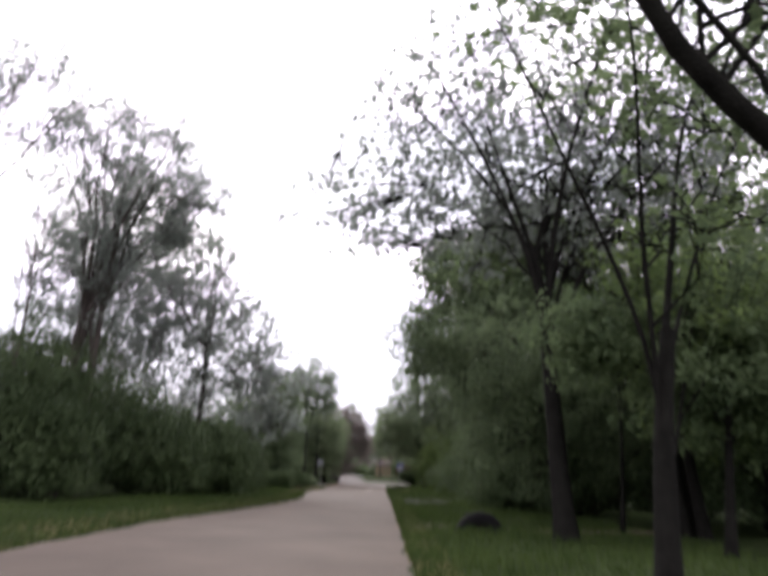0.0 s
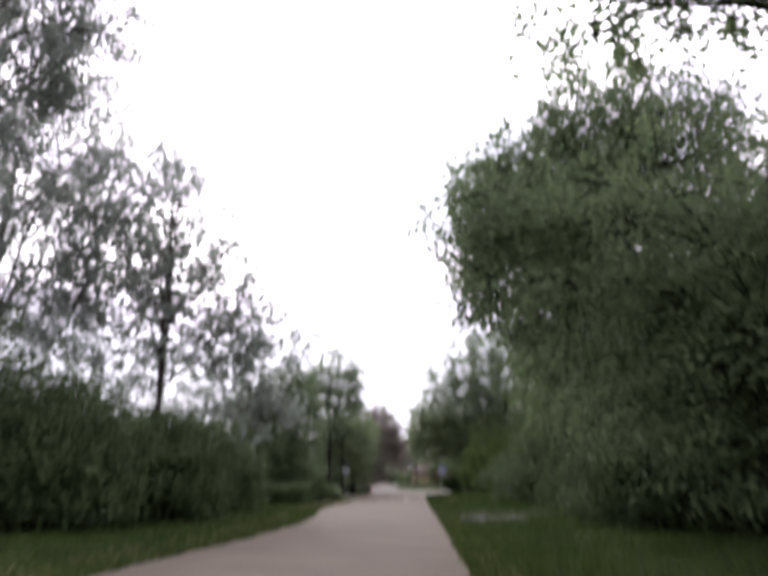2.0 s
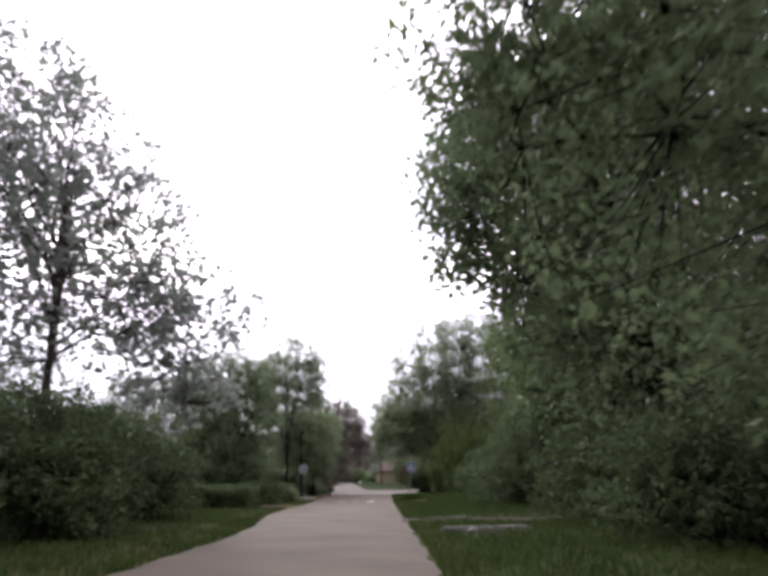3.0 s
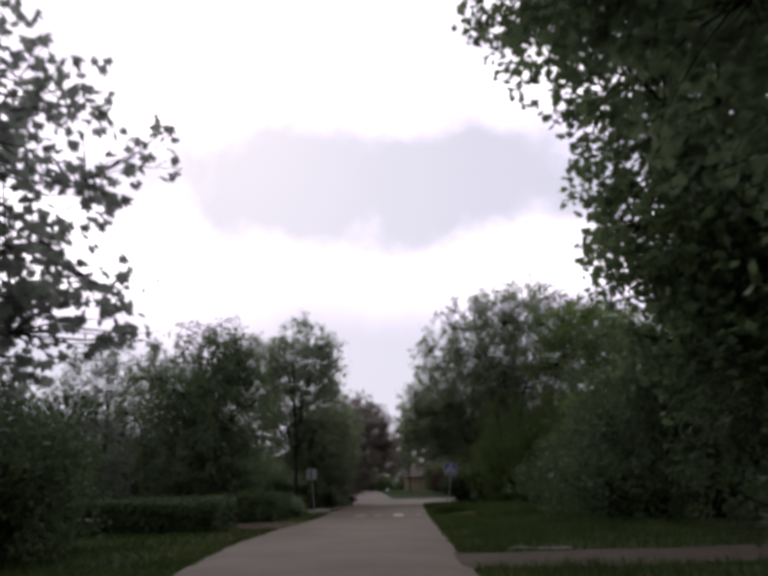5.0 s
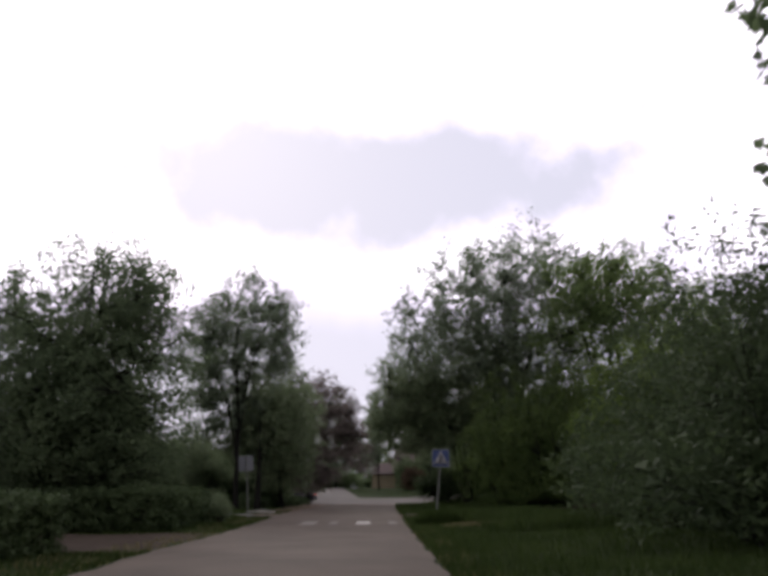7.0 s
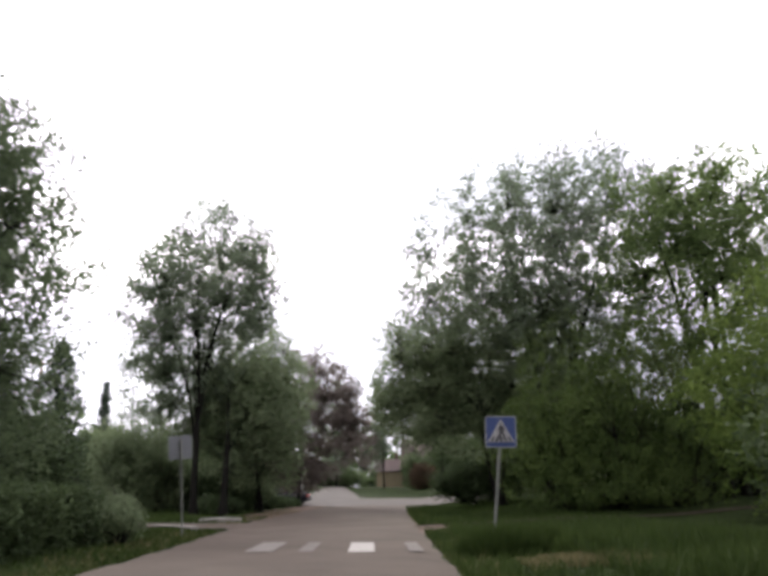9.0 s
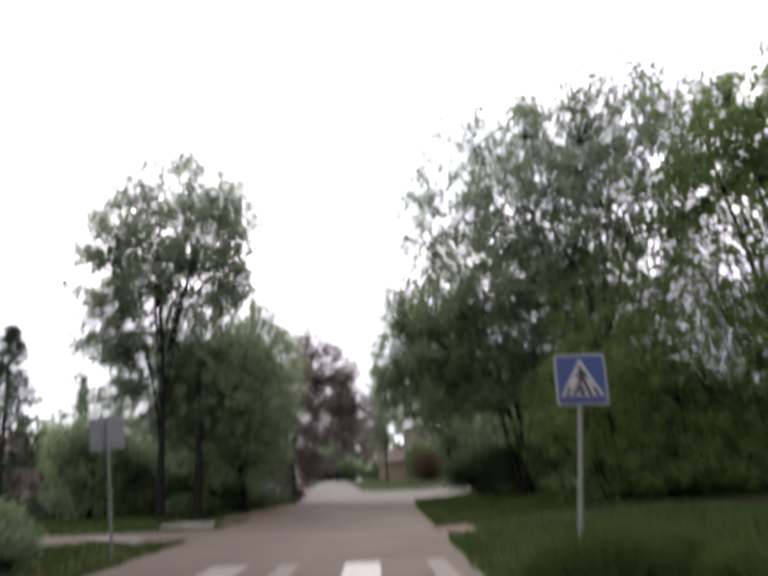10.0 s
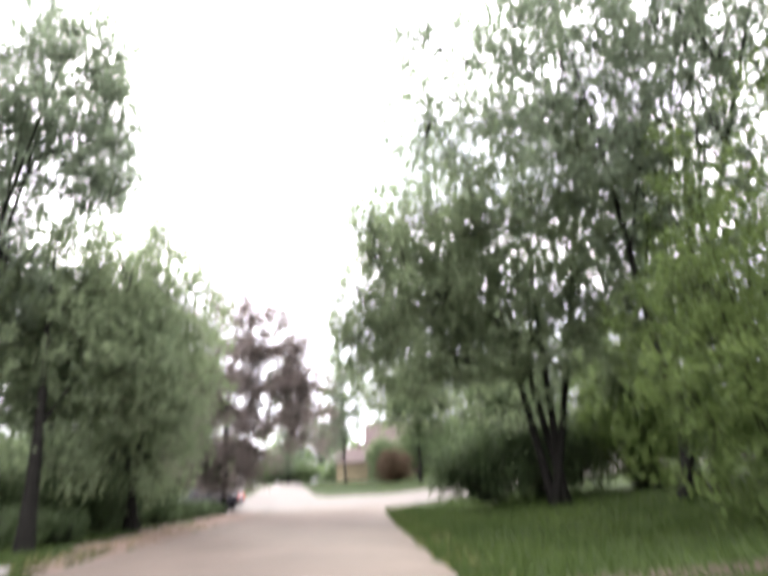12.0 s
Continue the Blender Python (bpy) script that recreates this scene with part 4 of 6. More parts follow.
def crossing_sign(x, y, z):
    g = float(ground_z(x, y)) - 0.1
    root = thing("crosswalk_sign", (x, y, g), "square blue pedestrian crossing sign with white triangle on a grey post", "road sign", turn=-2)
    c = z - g
    root.matrix_basis = pose(x - math.sin(radians(0.8)) * c, y, g, 0, 0.8, -2)
    bm = cyl_bm(0.030, 0.030, c + 0.28, (0, 0.035, (c + 0.28) / 2), 16)
    for v in bm.verts:
        v.co.x += 0.095 * (v.co.z - c)
    part("post", bm, M["steel"], root, "slightly leaning grey steel post")
    plate = flat_poly(rounded_square(0.324, 0.04, cz=c), 0.012, -0.012, M["sign_white"], "plate", root, "white-edged square sign plate")
    flat_poly(rounded_square(0.305, 0.03, cz=c), 0.006, -0.0185, M["sign_blue"], "blue_field", plate, "blue reflective sheeting")
    flat_poly([(0, c + 0.268), (-0.280, c - 0.215), (0.280, c - 0.215)], 0.005, -0.024, M["sign_white"], "triangle", plate, "white triangle")
    for k, (xa, xb) in enumerate(((-0.222, -0.176), (-0.130, -0.083), (-0.024, 0.024), (0.083, 0.130), (0.176, 0.222))):
        sl = 0.34 if xa > 0 else (-0.34 if xb < 0 else 0)
        hgt = 0.11
        flat_poly([(xa, c - 0.206), (xb, c - 0.206), (xb - sl * hgt * 1.2, c - 0.206 + hgt), (xa - sl * hgt * 1.2, c - 0.206 + hgt)], 0.004, -0.029, M["sign_black"], "stripe_mark", plate, "black stripe mark")
    limb = lambda xa, za, wa, xb, zb, wb: [(xa - wa, c + za), (xb - wb, c + zb), (xb + wb, c + zb), (xa + wa, c + za)]
    flat_poly([(0.022 * math.cos(a) - 0.004, c + 0.152 + 0.024 * math.sin(a)) for a in np.linspace(0, 2 * math.pi, 13)[:-1]], 0.004, -0.029, M["sign_black"], "symbol", plate, "plain black symbol")
    for shape in (limb(0.004, 0.125, 0.030, 0.008, 0.0, 0.034), limb(-0.012, 0.120, 0.020, -0.066, 0.022, 0.014), limb(0.020, 0.120, 0.020, 0.078, 0.012, 0.014), limb(-0.004, 0.02, 0.026, -0.060, -0.165, 0.017), limb(0.014, 0.02, 0.026, 0.090, -0.155, 0.017)):
        flat_poly(shape, 0.004, -0.0292, M["sign_black"], "symbol", plate, "plain black symbol")
    for dz in (-0.16, 0.18):
        part("clamp", box_bm((0.10, 0.085, 0.03), (0, 0.035, c + dz), 0.006), M["steel"], root)
    return root


def back_sign(x, y, z):
    g = float(ground_z(x, y)) - 0.1
    root = thing("sign_seen_from_behind", (x, y, g), "square grey aluminium back of a road sign on a thin post", "road sign", turn=28)
    c = z - g
    root.matrix_basis = pose(x + math.sin(radians(4.5)) * c, y, g, 0, -4.5, 28)
    plate = flat_poly(rounded_square(0.345, 0.04, cz=c), 0.012, 0.02, M["sign_back"], "plate", root)
    flat_poly(rounded_square(0.335, 0.04, cz=c), 0.003, 0.032, M["sign_blue"], "blue_field", plate, "blue face turned away")
    for dz in (-0.17, 0.17):
        part("rail", box_bm((0.56, 0.02, 0.035), (0, 0.012, c + dz), 0.005), M["sign_back"], plate)
        part("clamp", box_bm((0.09, 0.08, 0.03), (0, -0.025, c + dz), 0.005), M["steel"], root)
    part("post", cyl_bm(0.030, 0.030, c + 0.26, (0, -0.03, (c + 0.26) / 2), 16), M["steel"], root)
    return root


crossing_sign(2.68, 74.95, 2.38)
back_sign(-5.71, 81.7, 2.5)


# ---- the car that turns off at the junction ----
def loft(stations, name, mat, parent, label="", power=3.2, n=20):
    """Skin over rounded cross-sections: (y, half width, bottom, top, tumblehome)."""
    rings = []
    a = np.arange(n) * 2 * math.pi / n
    for y, hw, zb, zt, th in stations:
        c, s = np.cos(a), np.sin(a)
        zc, hz = (zb + zt) / 2, (zt - zb) / 2
        sx = np.sign(c) * np.abs(c) ** (2 / power)
        sz = np.sign(s) * np.abs(s) ** (2 / power)
        rings.append(np.c_[sx * hw * (1 - th * (sz + 1) / 2), np.full(n, y), zc + sz * hz])
    v = np.concatenate(rings)
    m = len(stations)
    i, j = np.meshgrid(np.arange(m - 1), np.arange(n), indexing="ij")
    q = np.stack([i * n + j, i * n + (j + 1) % n, (i + 1) * n + (j + 1) % n, (i + 1) * n + j], -1).reshape(-1, 4)
    caps_v = np.array([rings[0].mean(0), rings[-1].mean(0)])
    tri = [[len(v), (k + 1) % n, k] for k in range(n)] + [[len(v) + 1, (m - 1) * n + k, (m - 1) * n + (k + 1) % n] for k in range(n)]
    return mesh_object(name, np.concatenate([v, caps_v]), q, tri, mat, parent, True, label)


def make_car(x, y, turn):
    root = thing("car", (x, y, 0.03), "dark blue-black liftback car with lit red tail lamps turning away", "car", turn=turn)
    body = loft([(-2.16, 0.66, 0.42, 0.80, 0.02), (-2.12, 0.78, 0.34, 0.90, 0.03), (-1.95, 0.83, 0.27, 0.97, 0.05), (-1.5, 0.85, 0.24, 0.95, 0.06), (-0.6, 0.86, 0.22, 0.93, 0.06), (0.6, 0.86, 0.22, 0.92, 0.06),
                 (1.2, 0.85, 0.24, 0.90, 0.06), (1.8, 0.82, 0.27, 0.80, 0.06), (2.12, 0.74, 0.32, 0.68, 0.06), (2.2, 0.60, 0.38, 0.58, 0.05)], "body", M["car_paint"], root, power=4.5)
    cabin = loft([(-1.78, 0.62, 0.86, 0.97, 0.12), (-1.2, 0.68, 0.86, 1.22, 0.20), (-0.75, 0.72, 0.86, 1.36, 0.22), (0.0, 0.74, 0.86, 1.41, 0.23), (0.5, 0.74, 0.86, 1.36, 0.23), (1.0, 0.72, 0.86, 1.08, 0.18), (1.3, 0.68, 0.84, 0.90, 0.1)], "cabin", M["car_glass"], root, "tinted dark glass cabin", power=5)
    loft([(-0.85, 0.555, 1.335, 1.365, 0.05), (-0.7, 0.565, 1.35, 1.40, 0.08), (0.0, 0.575, 1.37, 1.435, 0.10), (0.45, 0.57, 1.34, 1.395, 0.08), (0.58, 0.55, 1.31, 1.345, 0.05)], "roof", M["car_paint"], cabin, power=5)
    # sloping rear window seen bright with sky, in a dark frame
    bm = bmesh.new()
    f = bm.faces.new([bm.verts.new(p) for p in ((-0.60, -1.74, 1.005), (0.60, -1.74, 1.005), (0.50, -0.90, 1.375), (-0.50, -0.90, 1.375))])
    r = bmesh.ops.extrude_face_region(bm, geom=[f])
    bmesh.ops.translate(bm, vec=(0, 0.01, -0.03), verts=[e for e in r["geom"] if isinstance(e, bmesh.types.BMVert)])
    bmesh.ops.recalc_face_normals(bm, faces=bm.faces)
    part("rear_window", bm, M["rear_glass"], root, "sloping rear window mirroring the sky")
    for sx in (-1, 1):
        a = np.array([[sx * 0.625, -1.80, 0.99], [sx * 0.60, -1.3, 1.22], [sx * 0.53, -0.82, 1.39]])
        v, q = tube(a, [0.035, 0.035, 0.035], 8)
        mesh_object("rear_pillar", v, q, mat=M["car_paint"], parent=cabin, smooth=True)
        lamp = part("tail_lamp", box_bm((0.34, 0.06, 0.13), (sx * 0.60, -2.125, 0.80), 0.02), M["lamp_off"], root, "red tail lamp cluster")
        part("lit_lens", box_bm((0.13, 0.03, 0.09), (sx * 0.69, -2.155, 0.80), 0.01), M["lamp_hot"], lamp, "bright orange-red lit lens")
        part("lit_lens", box_bm((0.12, 0.03, 0.08), (sx * 0.52, -2.155, 0.80), 0.01), M["lamp_red"], lamp, "glowing red lens")
        mir = part("wing_mirror", box_bm((0.20, 0.10, 0.13), (sx * 0.93, 0.62, 0.98), 0.03), M["car_paint"], root)
        part("mirror_glass", box_bm((0.16, 0.008, 0.10), (sx * 0.93, 0.567, 0.98), 0.003), M["car_glass"], mir)
        for k, (ya, yb) in enumerate(((-0.62, 0.10), (0.16, 0.82))):
            part("door_handle", box_bm((0.03, 0.16, 0.025), (sx * 0.83, ya + 0.10, 0.80), 0.008), M["plastic"], root)
        part("sill", box_bm((0.05, 2.3, 0.09), (sx * 0.83, 0.0, 0.245), 0.02), M["plastic"], root)
    third = part("high_brake_lamp", box_bm((0.20, 0.03, 0.025), (0, -1.02, 1.385), 0.008), M["lamp_hot"], root, "lit high brake lamp behind the rear window")
    part("boot_lid_lip", box_bm((1.30, 0.10, 0.03), (0, -2.0, 0.985), 0.012), M["car_paint"], root)
    part("bumper", box_bm((1.60, 0.16, 0.24), (0, -2.13, 0.48), 0.05), M["plastic"], root, "black rear bumper")
    plate = part("number_plate", box_bm((0.52, 0.015, 0.115), (0, -2.165, 0.775), 0.004), M["plate"], root, "white plate with plain dark bars")
    for k in range(5):
        part("bar", box_bm((0.05, 0.004, 0.06), (-0.17 + k * 0.085, -2.1745, 0.775), 0.001), M["bars"], plate)
    part("exhaust", cyl_bm(0.03, 0.03, 0.18, (-0.45, -2.14, 0.29), 12, pose(0, 0, 0, 90, 0, 0)), M["steel"], root)
    part("aerial", cyl_bm(0.006, 0.003, 0.16, (0, -0.70, 1.46), 6, pose(0, 0, 0, 25, 0, 0)), M["plastic"], root)
    for sx in (-1, 1):
        for wy in (-1.28, 1.28):
            a = np.linspace(0, 2 * math.pi, 29)[:-1]
            prof = [(0.19, -0.09), (0.27, -0.10), (0.305, -0.075), (0.31, 0), (0.305, 0.075), (0.27, 0.10), (0.19, 0.09)]
            v = np.array([[sx * 0.76 + w, wy + r * math.cos(t), 0.305 + r * math.sin(t)] for r, w in prof for t in a])
            n = 28
            i, j = np.meshgrid(np.arange(len(prof) - 1), np.arange(n), indexing="ij")
            q = np.stack([i * n + j, i * n + (j + 1) % n, (i + 1) * n + (j + 1) % n, (i + 1) * n + j], -1).reshape(-1, 4)
            wheel = mesh_object("wheel", v, q, mat=M["rubber"], parent=root, smooth=True, label="black tyre on a silver rim")
            part("rim", cyl_bm(0.195, 0.195, 0.15, (sx * 0.76, wy, 0.305), 24, pose(0, 0, 0, 0, 90, 0), 0.02), M["rim"], wheel)
            part("wheel_arch", cyl_bm(0.36, 0.36, 0.12, (sx * 0.785, wy, 0.33), 24, pose(0, 0, 0, 0, 90, 0)), M["plastic"], root, "dark wheel opening")
    return root


make_car(-7.5, 123.6, 84)


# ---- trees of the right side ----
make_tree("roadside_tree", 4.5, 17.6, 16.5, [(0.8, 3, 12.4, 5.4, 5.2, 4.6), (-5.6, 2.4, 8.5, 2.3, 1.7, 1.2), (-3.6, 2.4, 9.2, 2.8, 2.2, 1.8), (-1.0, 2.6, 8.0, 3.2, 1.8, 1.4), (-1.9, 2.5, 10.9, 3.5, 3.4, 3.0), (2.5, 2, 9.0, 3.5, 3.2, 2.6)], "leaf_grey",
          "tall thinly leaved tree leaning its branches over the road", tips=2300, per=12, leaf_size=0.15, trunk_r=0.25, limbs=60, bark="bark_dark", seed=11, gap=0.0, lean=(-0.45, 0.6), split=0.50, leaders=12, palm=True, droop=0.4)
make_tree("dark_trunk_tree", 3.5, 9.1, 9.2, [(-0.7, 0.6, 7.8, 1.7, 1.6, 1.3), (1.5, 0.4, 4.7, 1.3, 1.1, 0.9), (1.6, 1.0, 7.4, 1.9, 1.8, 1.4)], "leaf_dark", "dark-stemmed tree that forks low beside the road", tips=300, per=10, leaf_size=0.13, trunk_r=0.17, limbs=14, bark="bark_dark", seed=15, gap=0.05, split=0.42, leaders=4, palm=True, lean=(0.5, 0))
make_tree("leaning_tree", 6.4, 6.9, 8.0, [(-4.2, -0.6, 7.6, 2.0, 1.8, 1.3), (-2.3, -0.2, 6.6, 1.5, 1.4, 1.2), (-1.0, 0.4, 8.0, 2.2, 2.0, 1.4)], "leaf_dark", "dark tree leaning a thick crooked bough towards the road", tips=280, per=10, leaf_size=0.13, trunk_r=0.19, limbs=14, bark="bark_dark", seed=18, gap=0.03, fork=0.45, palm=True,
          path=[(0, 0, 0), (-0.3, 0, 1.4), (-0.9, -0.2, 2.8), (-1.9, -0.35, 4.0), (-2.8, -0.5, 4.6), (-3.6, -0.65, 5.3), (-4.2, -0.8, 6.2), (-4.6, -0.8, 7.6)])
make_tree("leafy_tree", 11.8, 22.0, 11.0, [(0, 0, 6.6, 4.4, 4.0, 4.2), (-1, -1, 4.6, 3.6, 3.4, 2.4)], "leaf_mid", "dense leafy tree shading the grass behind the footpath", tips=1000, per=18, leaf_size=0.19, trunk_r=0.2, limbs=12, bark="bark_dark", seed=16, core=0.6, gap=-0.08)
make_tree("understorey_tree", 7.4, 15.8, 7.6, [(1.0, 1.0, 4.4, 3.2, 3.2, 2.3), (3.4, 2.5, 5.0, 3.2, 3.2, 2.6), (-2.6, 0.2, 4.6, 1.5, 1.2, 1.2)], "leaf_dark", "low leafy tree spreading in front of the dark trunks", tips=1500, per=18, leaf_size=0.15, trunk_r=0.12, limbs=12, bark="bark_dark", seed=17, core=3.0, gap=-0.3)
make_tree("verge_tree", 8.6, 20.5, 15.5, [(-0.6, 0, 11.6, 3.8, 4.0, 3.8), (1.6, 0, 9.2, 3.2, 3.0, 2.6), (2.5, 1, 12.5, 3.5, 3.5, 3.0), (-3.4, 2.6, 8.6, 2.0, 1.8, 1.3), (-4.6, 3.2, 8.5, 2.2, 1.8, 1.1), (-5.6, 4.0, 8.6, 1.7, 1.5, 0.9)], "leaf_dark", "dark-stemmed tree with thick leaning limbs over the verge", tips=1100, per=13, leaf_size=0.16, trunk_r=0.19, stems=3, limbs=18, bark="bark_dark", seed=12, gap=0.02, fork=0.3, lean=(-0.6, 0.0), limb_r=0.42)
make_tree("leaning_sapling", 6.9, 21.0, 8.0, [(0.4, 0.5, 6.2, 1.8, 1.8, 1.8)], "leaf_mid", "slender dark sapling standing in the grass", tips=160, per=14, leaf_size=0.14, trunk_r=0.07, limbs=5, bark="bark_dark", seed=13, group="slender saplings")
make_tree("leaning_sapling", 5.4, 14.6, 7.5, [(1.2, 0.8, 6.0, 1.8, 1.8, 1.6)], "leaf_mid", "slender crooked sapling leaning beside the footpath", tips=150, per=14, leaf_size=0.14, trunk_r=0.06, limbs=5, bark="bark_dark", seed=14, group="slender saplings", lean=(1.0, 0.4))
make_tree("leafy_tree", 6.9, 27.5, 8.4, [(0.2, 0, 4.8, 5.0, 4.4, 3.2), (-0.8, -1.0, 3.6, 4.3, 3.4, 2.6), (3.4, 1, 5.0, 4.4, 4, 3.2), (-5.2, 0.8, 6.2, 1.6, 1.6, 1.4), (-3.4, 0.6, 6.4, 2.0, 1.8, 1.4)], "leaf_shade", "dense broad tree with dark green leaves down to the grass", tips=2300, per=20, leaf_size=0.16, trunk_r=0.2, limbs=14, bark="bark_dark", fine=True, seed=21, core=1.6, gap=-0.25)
make_tree("leafy_tree", 15.5, 29.5, 12.0, [(0, 0, 7.0, 5.4, 4.8, 4.8), (-1, -2, 4.4, 4.6, 3.5, 2.8)], "leaf_mid", "dense shady tree behind the verge", tips=1000, per=20, leaf_size=0.20, trunk_r=0.22, limbs=12, bark="bark_dark", seed=22, core=0.6, gap=-0.06)
make_tree("tall_dense_tree", 8.5, 43.0, 19.4, [(0.6, 0, 12.0, 5.9, 5.0, 7.2), (1.2, 0, 15.2, 4.8, 4.4, 3.9), (-1.4, 0, 9.0, 3.8, 3.6, 5.0), (-1.8, 0, 14.0, 3.6, 3.2, 3.0), (-5.4, 0, 10.9, 1.9, 1.8, 2.1), (-4.3, -0.3, 8.4, 1.6, 1.6, 1.8), (-5.7, -0.3, 8.9, 1.5, 1.5, 2.1), (-5.0, -0.5, 13.6, 1.9, 1.8, 1.9), (0.6, -1, 4.4, 4.6, 3.8, 3.4)], "leaf_shade", "tall dense dark green tree reaching down beside the road", tips=4200, per=20, leaf_size=0.16, trunk_r=0.30, limbs=20, bark="bark_dark", seed=23, core=3.5, gap=-0.35, palm=True, droop=0.6, reach=0.86)
make_tree("tall_dense_tree", 16.5, 45.0, 19.0, [(0, 0, 11.4, 5.6, 5.0, 7.0), (-1, -2, 5.0, 4.8, 4, 3.6), (7.5, 1, 11.0, 5.2, 4.8, 7.2)], "leaf_shade", "tall dense dark green tree in the second row", tips=2600, per=20, leaf_size=0.20, trunk_r=0.26, limbs=14, bark="bark_dark", seed=24, core=3.5, gap=-0.3, reach=0.86)
make_tree("big_leaved_tree", 11.2, 55.5, 20.0, [(-3.4, -0.6, 15.4, 3.6, 3.8, 3.6), (-5.8, -0.6, 17.4, 3.0, 3.2, 2.4), (0.4, 0, 11.2, 5.3, 5.2, 6.2), (-1.2, -0.5, 8.2, 4.3, 4.2, 4.0), (1, 0, 5.5, 5.5, 5, 3.5)], "leaf_dark", "tall dark tree with large hanging leaves and a ragged outline", tips=3000, per=20, leaf_size=0.23, trunk_r=0.32, limbs=18, bark="bark_dark", seed=25, core=3.0, core_top=12.0, gap=-0.12, droop=0.8, palm=True, candles=90)
make_tree("big_leaved_tree", 18.5, 60.0, 13.0, [(0, 0, 7.6, 5.0, 5.0, 5.0)], "leaf_dark", "dark broad tree standing deeper in the garden", tips=800, per=18, leaf_size=0.24, trunk_r=0.25, limbs=12, bark="bark_dark", seed=26, core=3.0, gap=-0.2)
make_tree("round_tree", 7.0, 101.0, 14.0, [(2.4, -1, 8.4, 6.6, 5.6, 4.8), (-2.0, -0.5, 8.4, 4.8, 4.2, 4.8), (-1.2, 1, 5.4, 4.8, 3.6, 3.0), (4.2, -1, 5.5, 4, 4, 2.5), (-3.2, 1, 6.9, 3.0, 3.0, 3.2), (-4.4, 1, 7.1, 2.2, 2.2, 3.4), (-5.2, 1.4, 5.4, 1.5, 1.5, 2.6), (-5.5, 1.0, 9.4, 1.2, 1.3, 2.2), (-6.3, 1.6, 6.2, 1.1, 1.2, 2.3)], "leaf_soft_hazed", "broad dense tree with several dark stems beyond the crossing", tips=3500, per=16, leaf_size=0.18, trunk_r=0.17, stems=4, limbs=24, bark="bark_dark", seed=31, core=1.1, gap=-0.02, spread=0.55)
make_tree("round_tree", 9.4, 96.2, 18.4, [(0.2, 0, 12.8, 6.9, 5.8, 5.0), (0.8, -1, 14.4, 5.4, 4.8, 4.0), (-4.1, 0, 11.0, 4.2, 4.0, 3.8), (1.5, 0, 8.6, 5.0, 4.2, 3.4)], "leaf_olive", "tall round-headed tree with slender stems and light showing through", tips=2700, per=13, leaf_size=0.20, trunk_r=0.16, stems=5, limbs=30, bark="bark_dark", seed=34, gap=0.08, spread=1.3, fork=0.3)
make_tree("round_tree", 15.6, 90.5, 15.2, [(0, 0, 9.6, 5.4, 5.0, 5.2), (-1, -1, 12.0, 4.0, 4.0, 2.8)], "leaf_mid", "round-headed tree behind the bright bushes", tips=1500, per=16, leaf_size=0.20, trunk_r=0.22, stems=3, limbs=18, bark="bark_dark", seed=32, gap=0.0, spread=0.8)
make_tree("round_tree", 24.0, 95.0, 14.0, [(0, 0, 9.0, 5.4, 5.4, 4.8)], "leaf_mid", "round-headed tree on the grass beyond the bushes", tips=900, per=16, leaf_size=0.22, trunk_r=0.2, stems=2, limbs=12, bark="bark_dark", seed=33, gap=-0.05)

# ---- trees of the left side ----
make_tree("forked_tree", -12.0, 29.5, 16.8, [(0.9, 0, 13.1, 3.8, 3.6, 3.5), (3.7, 0, 11.9, 2.0, 2.0, 1.8), (0.3, 0, 9.3, 3.0, 2.8, 2.4)], "leaf_grey", "tall thin-leaved tree with pale forking branches against the sky", tips=1250, per=14, leaf_size=0.16, trunk_r=0.22, stems=2, limbs=20, bark="bark", seed=41, gap=0.03, fork=0.25, limb_r=0.42)
make_tree("forked_tree", -16.5, 24.5, 17.8, [(0.2, 0, 14.4, 4.2, 4.2, 3.4), (4.4, 0, 14.2, 2.0, 2.0, 2.1)], "leaf_grey", "tall thin-leaved tree at the garden edge", tips=600, per=13, leaf_size=0.15, trunk_r=0.22, limbs=14, bark="bark", seed=42, gap=0.0, fork=0.3)
make_tree("bare_tree", -13.6, 27.0, 11.5, [(0.2, 0, 9.6, 0.9, 0.9, 1.8)], "leaf_grey", "slim nearly bare tree stem with a few twigs", tips=70, per=5, leaf_size=0.13, trunk_r=0.11, limbs=6, bark="bark", seed=43, gap=-0.2)
make_tree("overhanging_tree", -10.6, 43.0, 16.0, [(0.2, 0, 8.2, 4.6, 4.8, 4.0), (3.8, 1.6, 6.8, 2.9, 2.4, 1.8), (-1.2, -0.5, 12.0, 4.0, 4.0, 3.8), (4.2, 2.6, 4.5, 2.3, 2.0, 1.5)], "leaf_grey", "grey-green tree whose leafy branches hang towards the road", tips=2400, per=13, leaf_size=0.17, trunk_r=0.20, stems=2, limbs=24, bark="bark", seed=44, gap=0.0, droop=0.9, palm=True)
make_tree("overhanging_tree", -15.5, 39.0, 18.0, [(0.5, 0, 12.0, 4.6, 4.6, 5.0), (0, 0, 7, 4, 4, 3)], "leaf_grey", "tall grey-green tree with light between its branches", tips=1500, per=15, leaf_size=0.17, trunk_r=0.24, stems=2, limbs=18, bark="bark", seed=45, gap=-0.05)
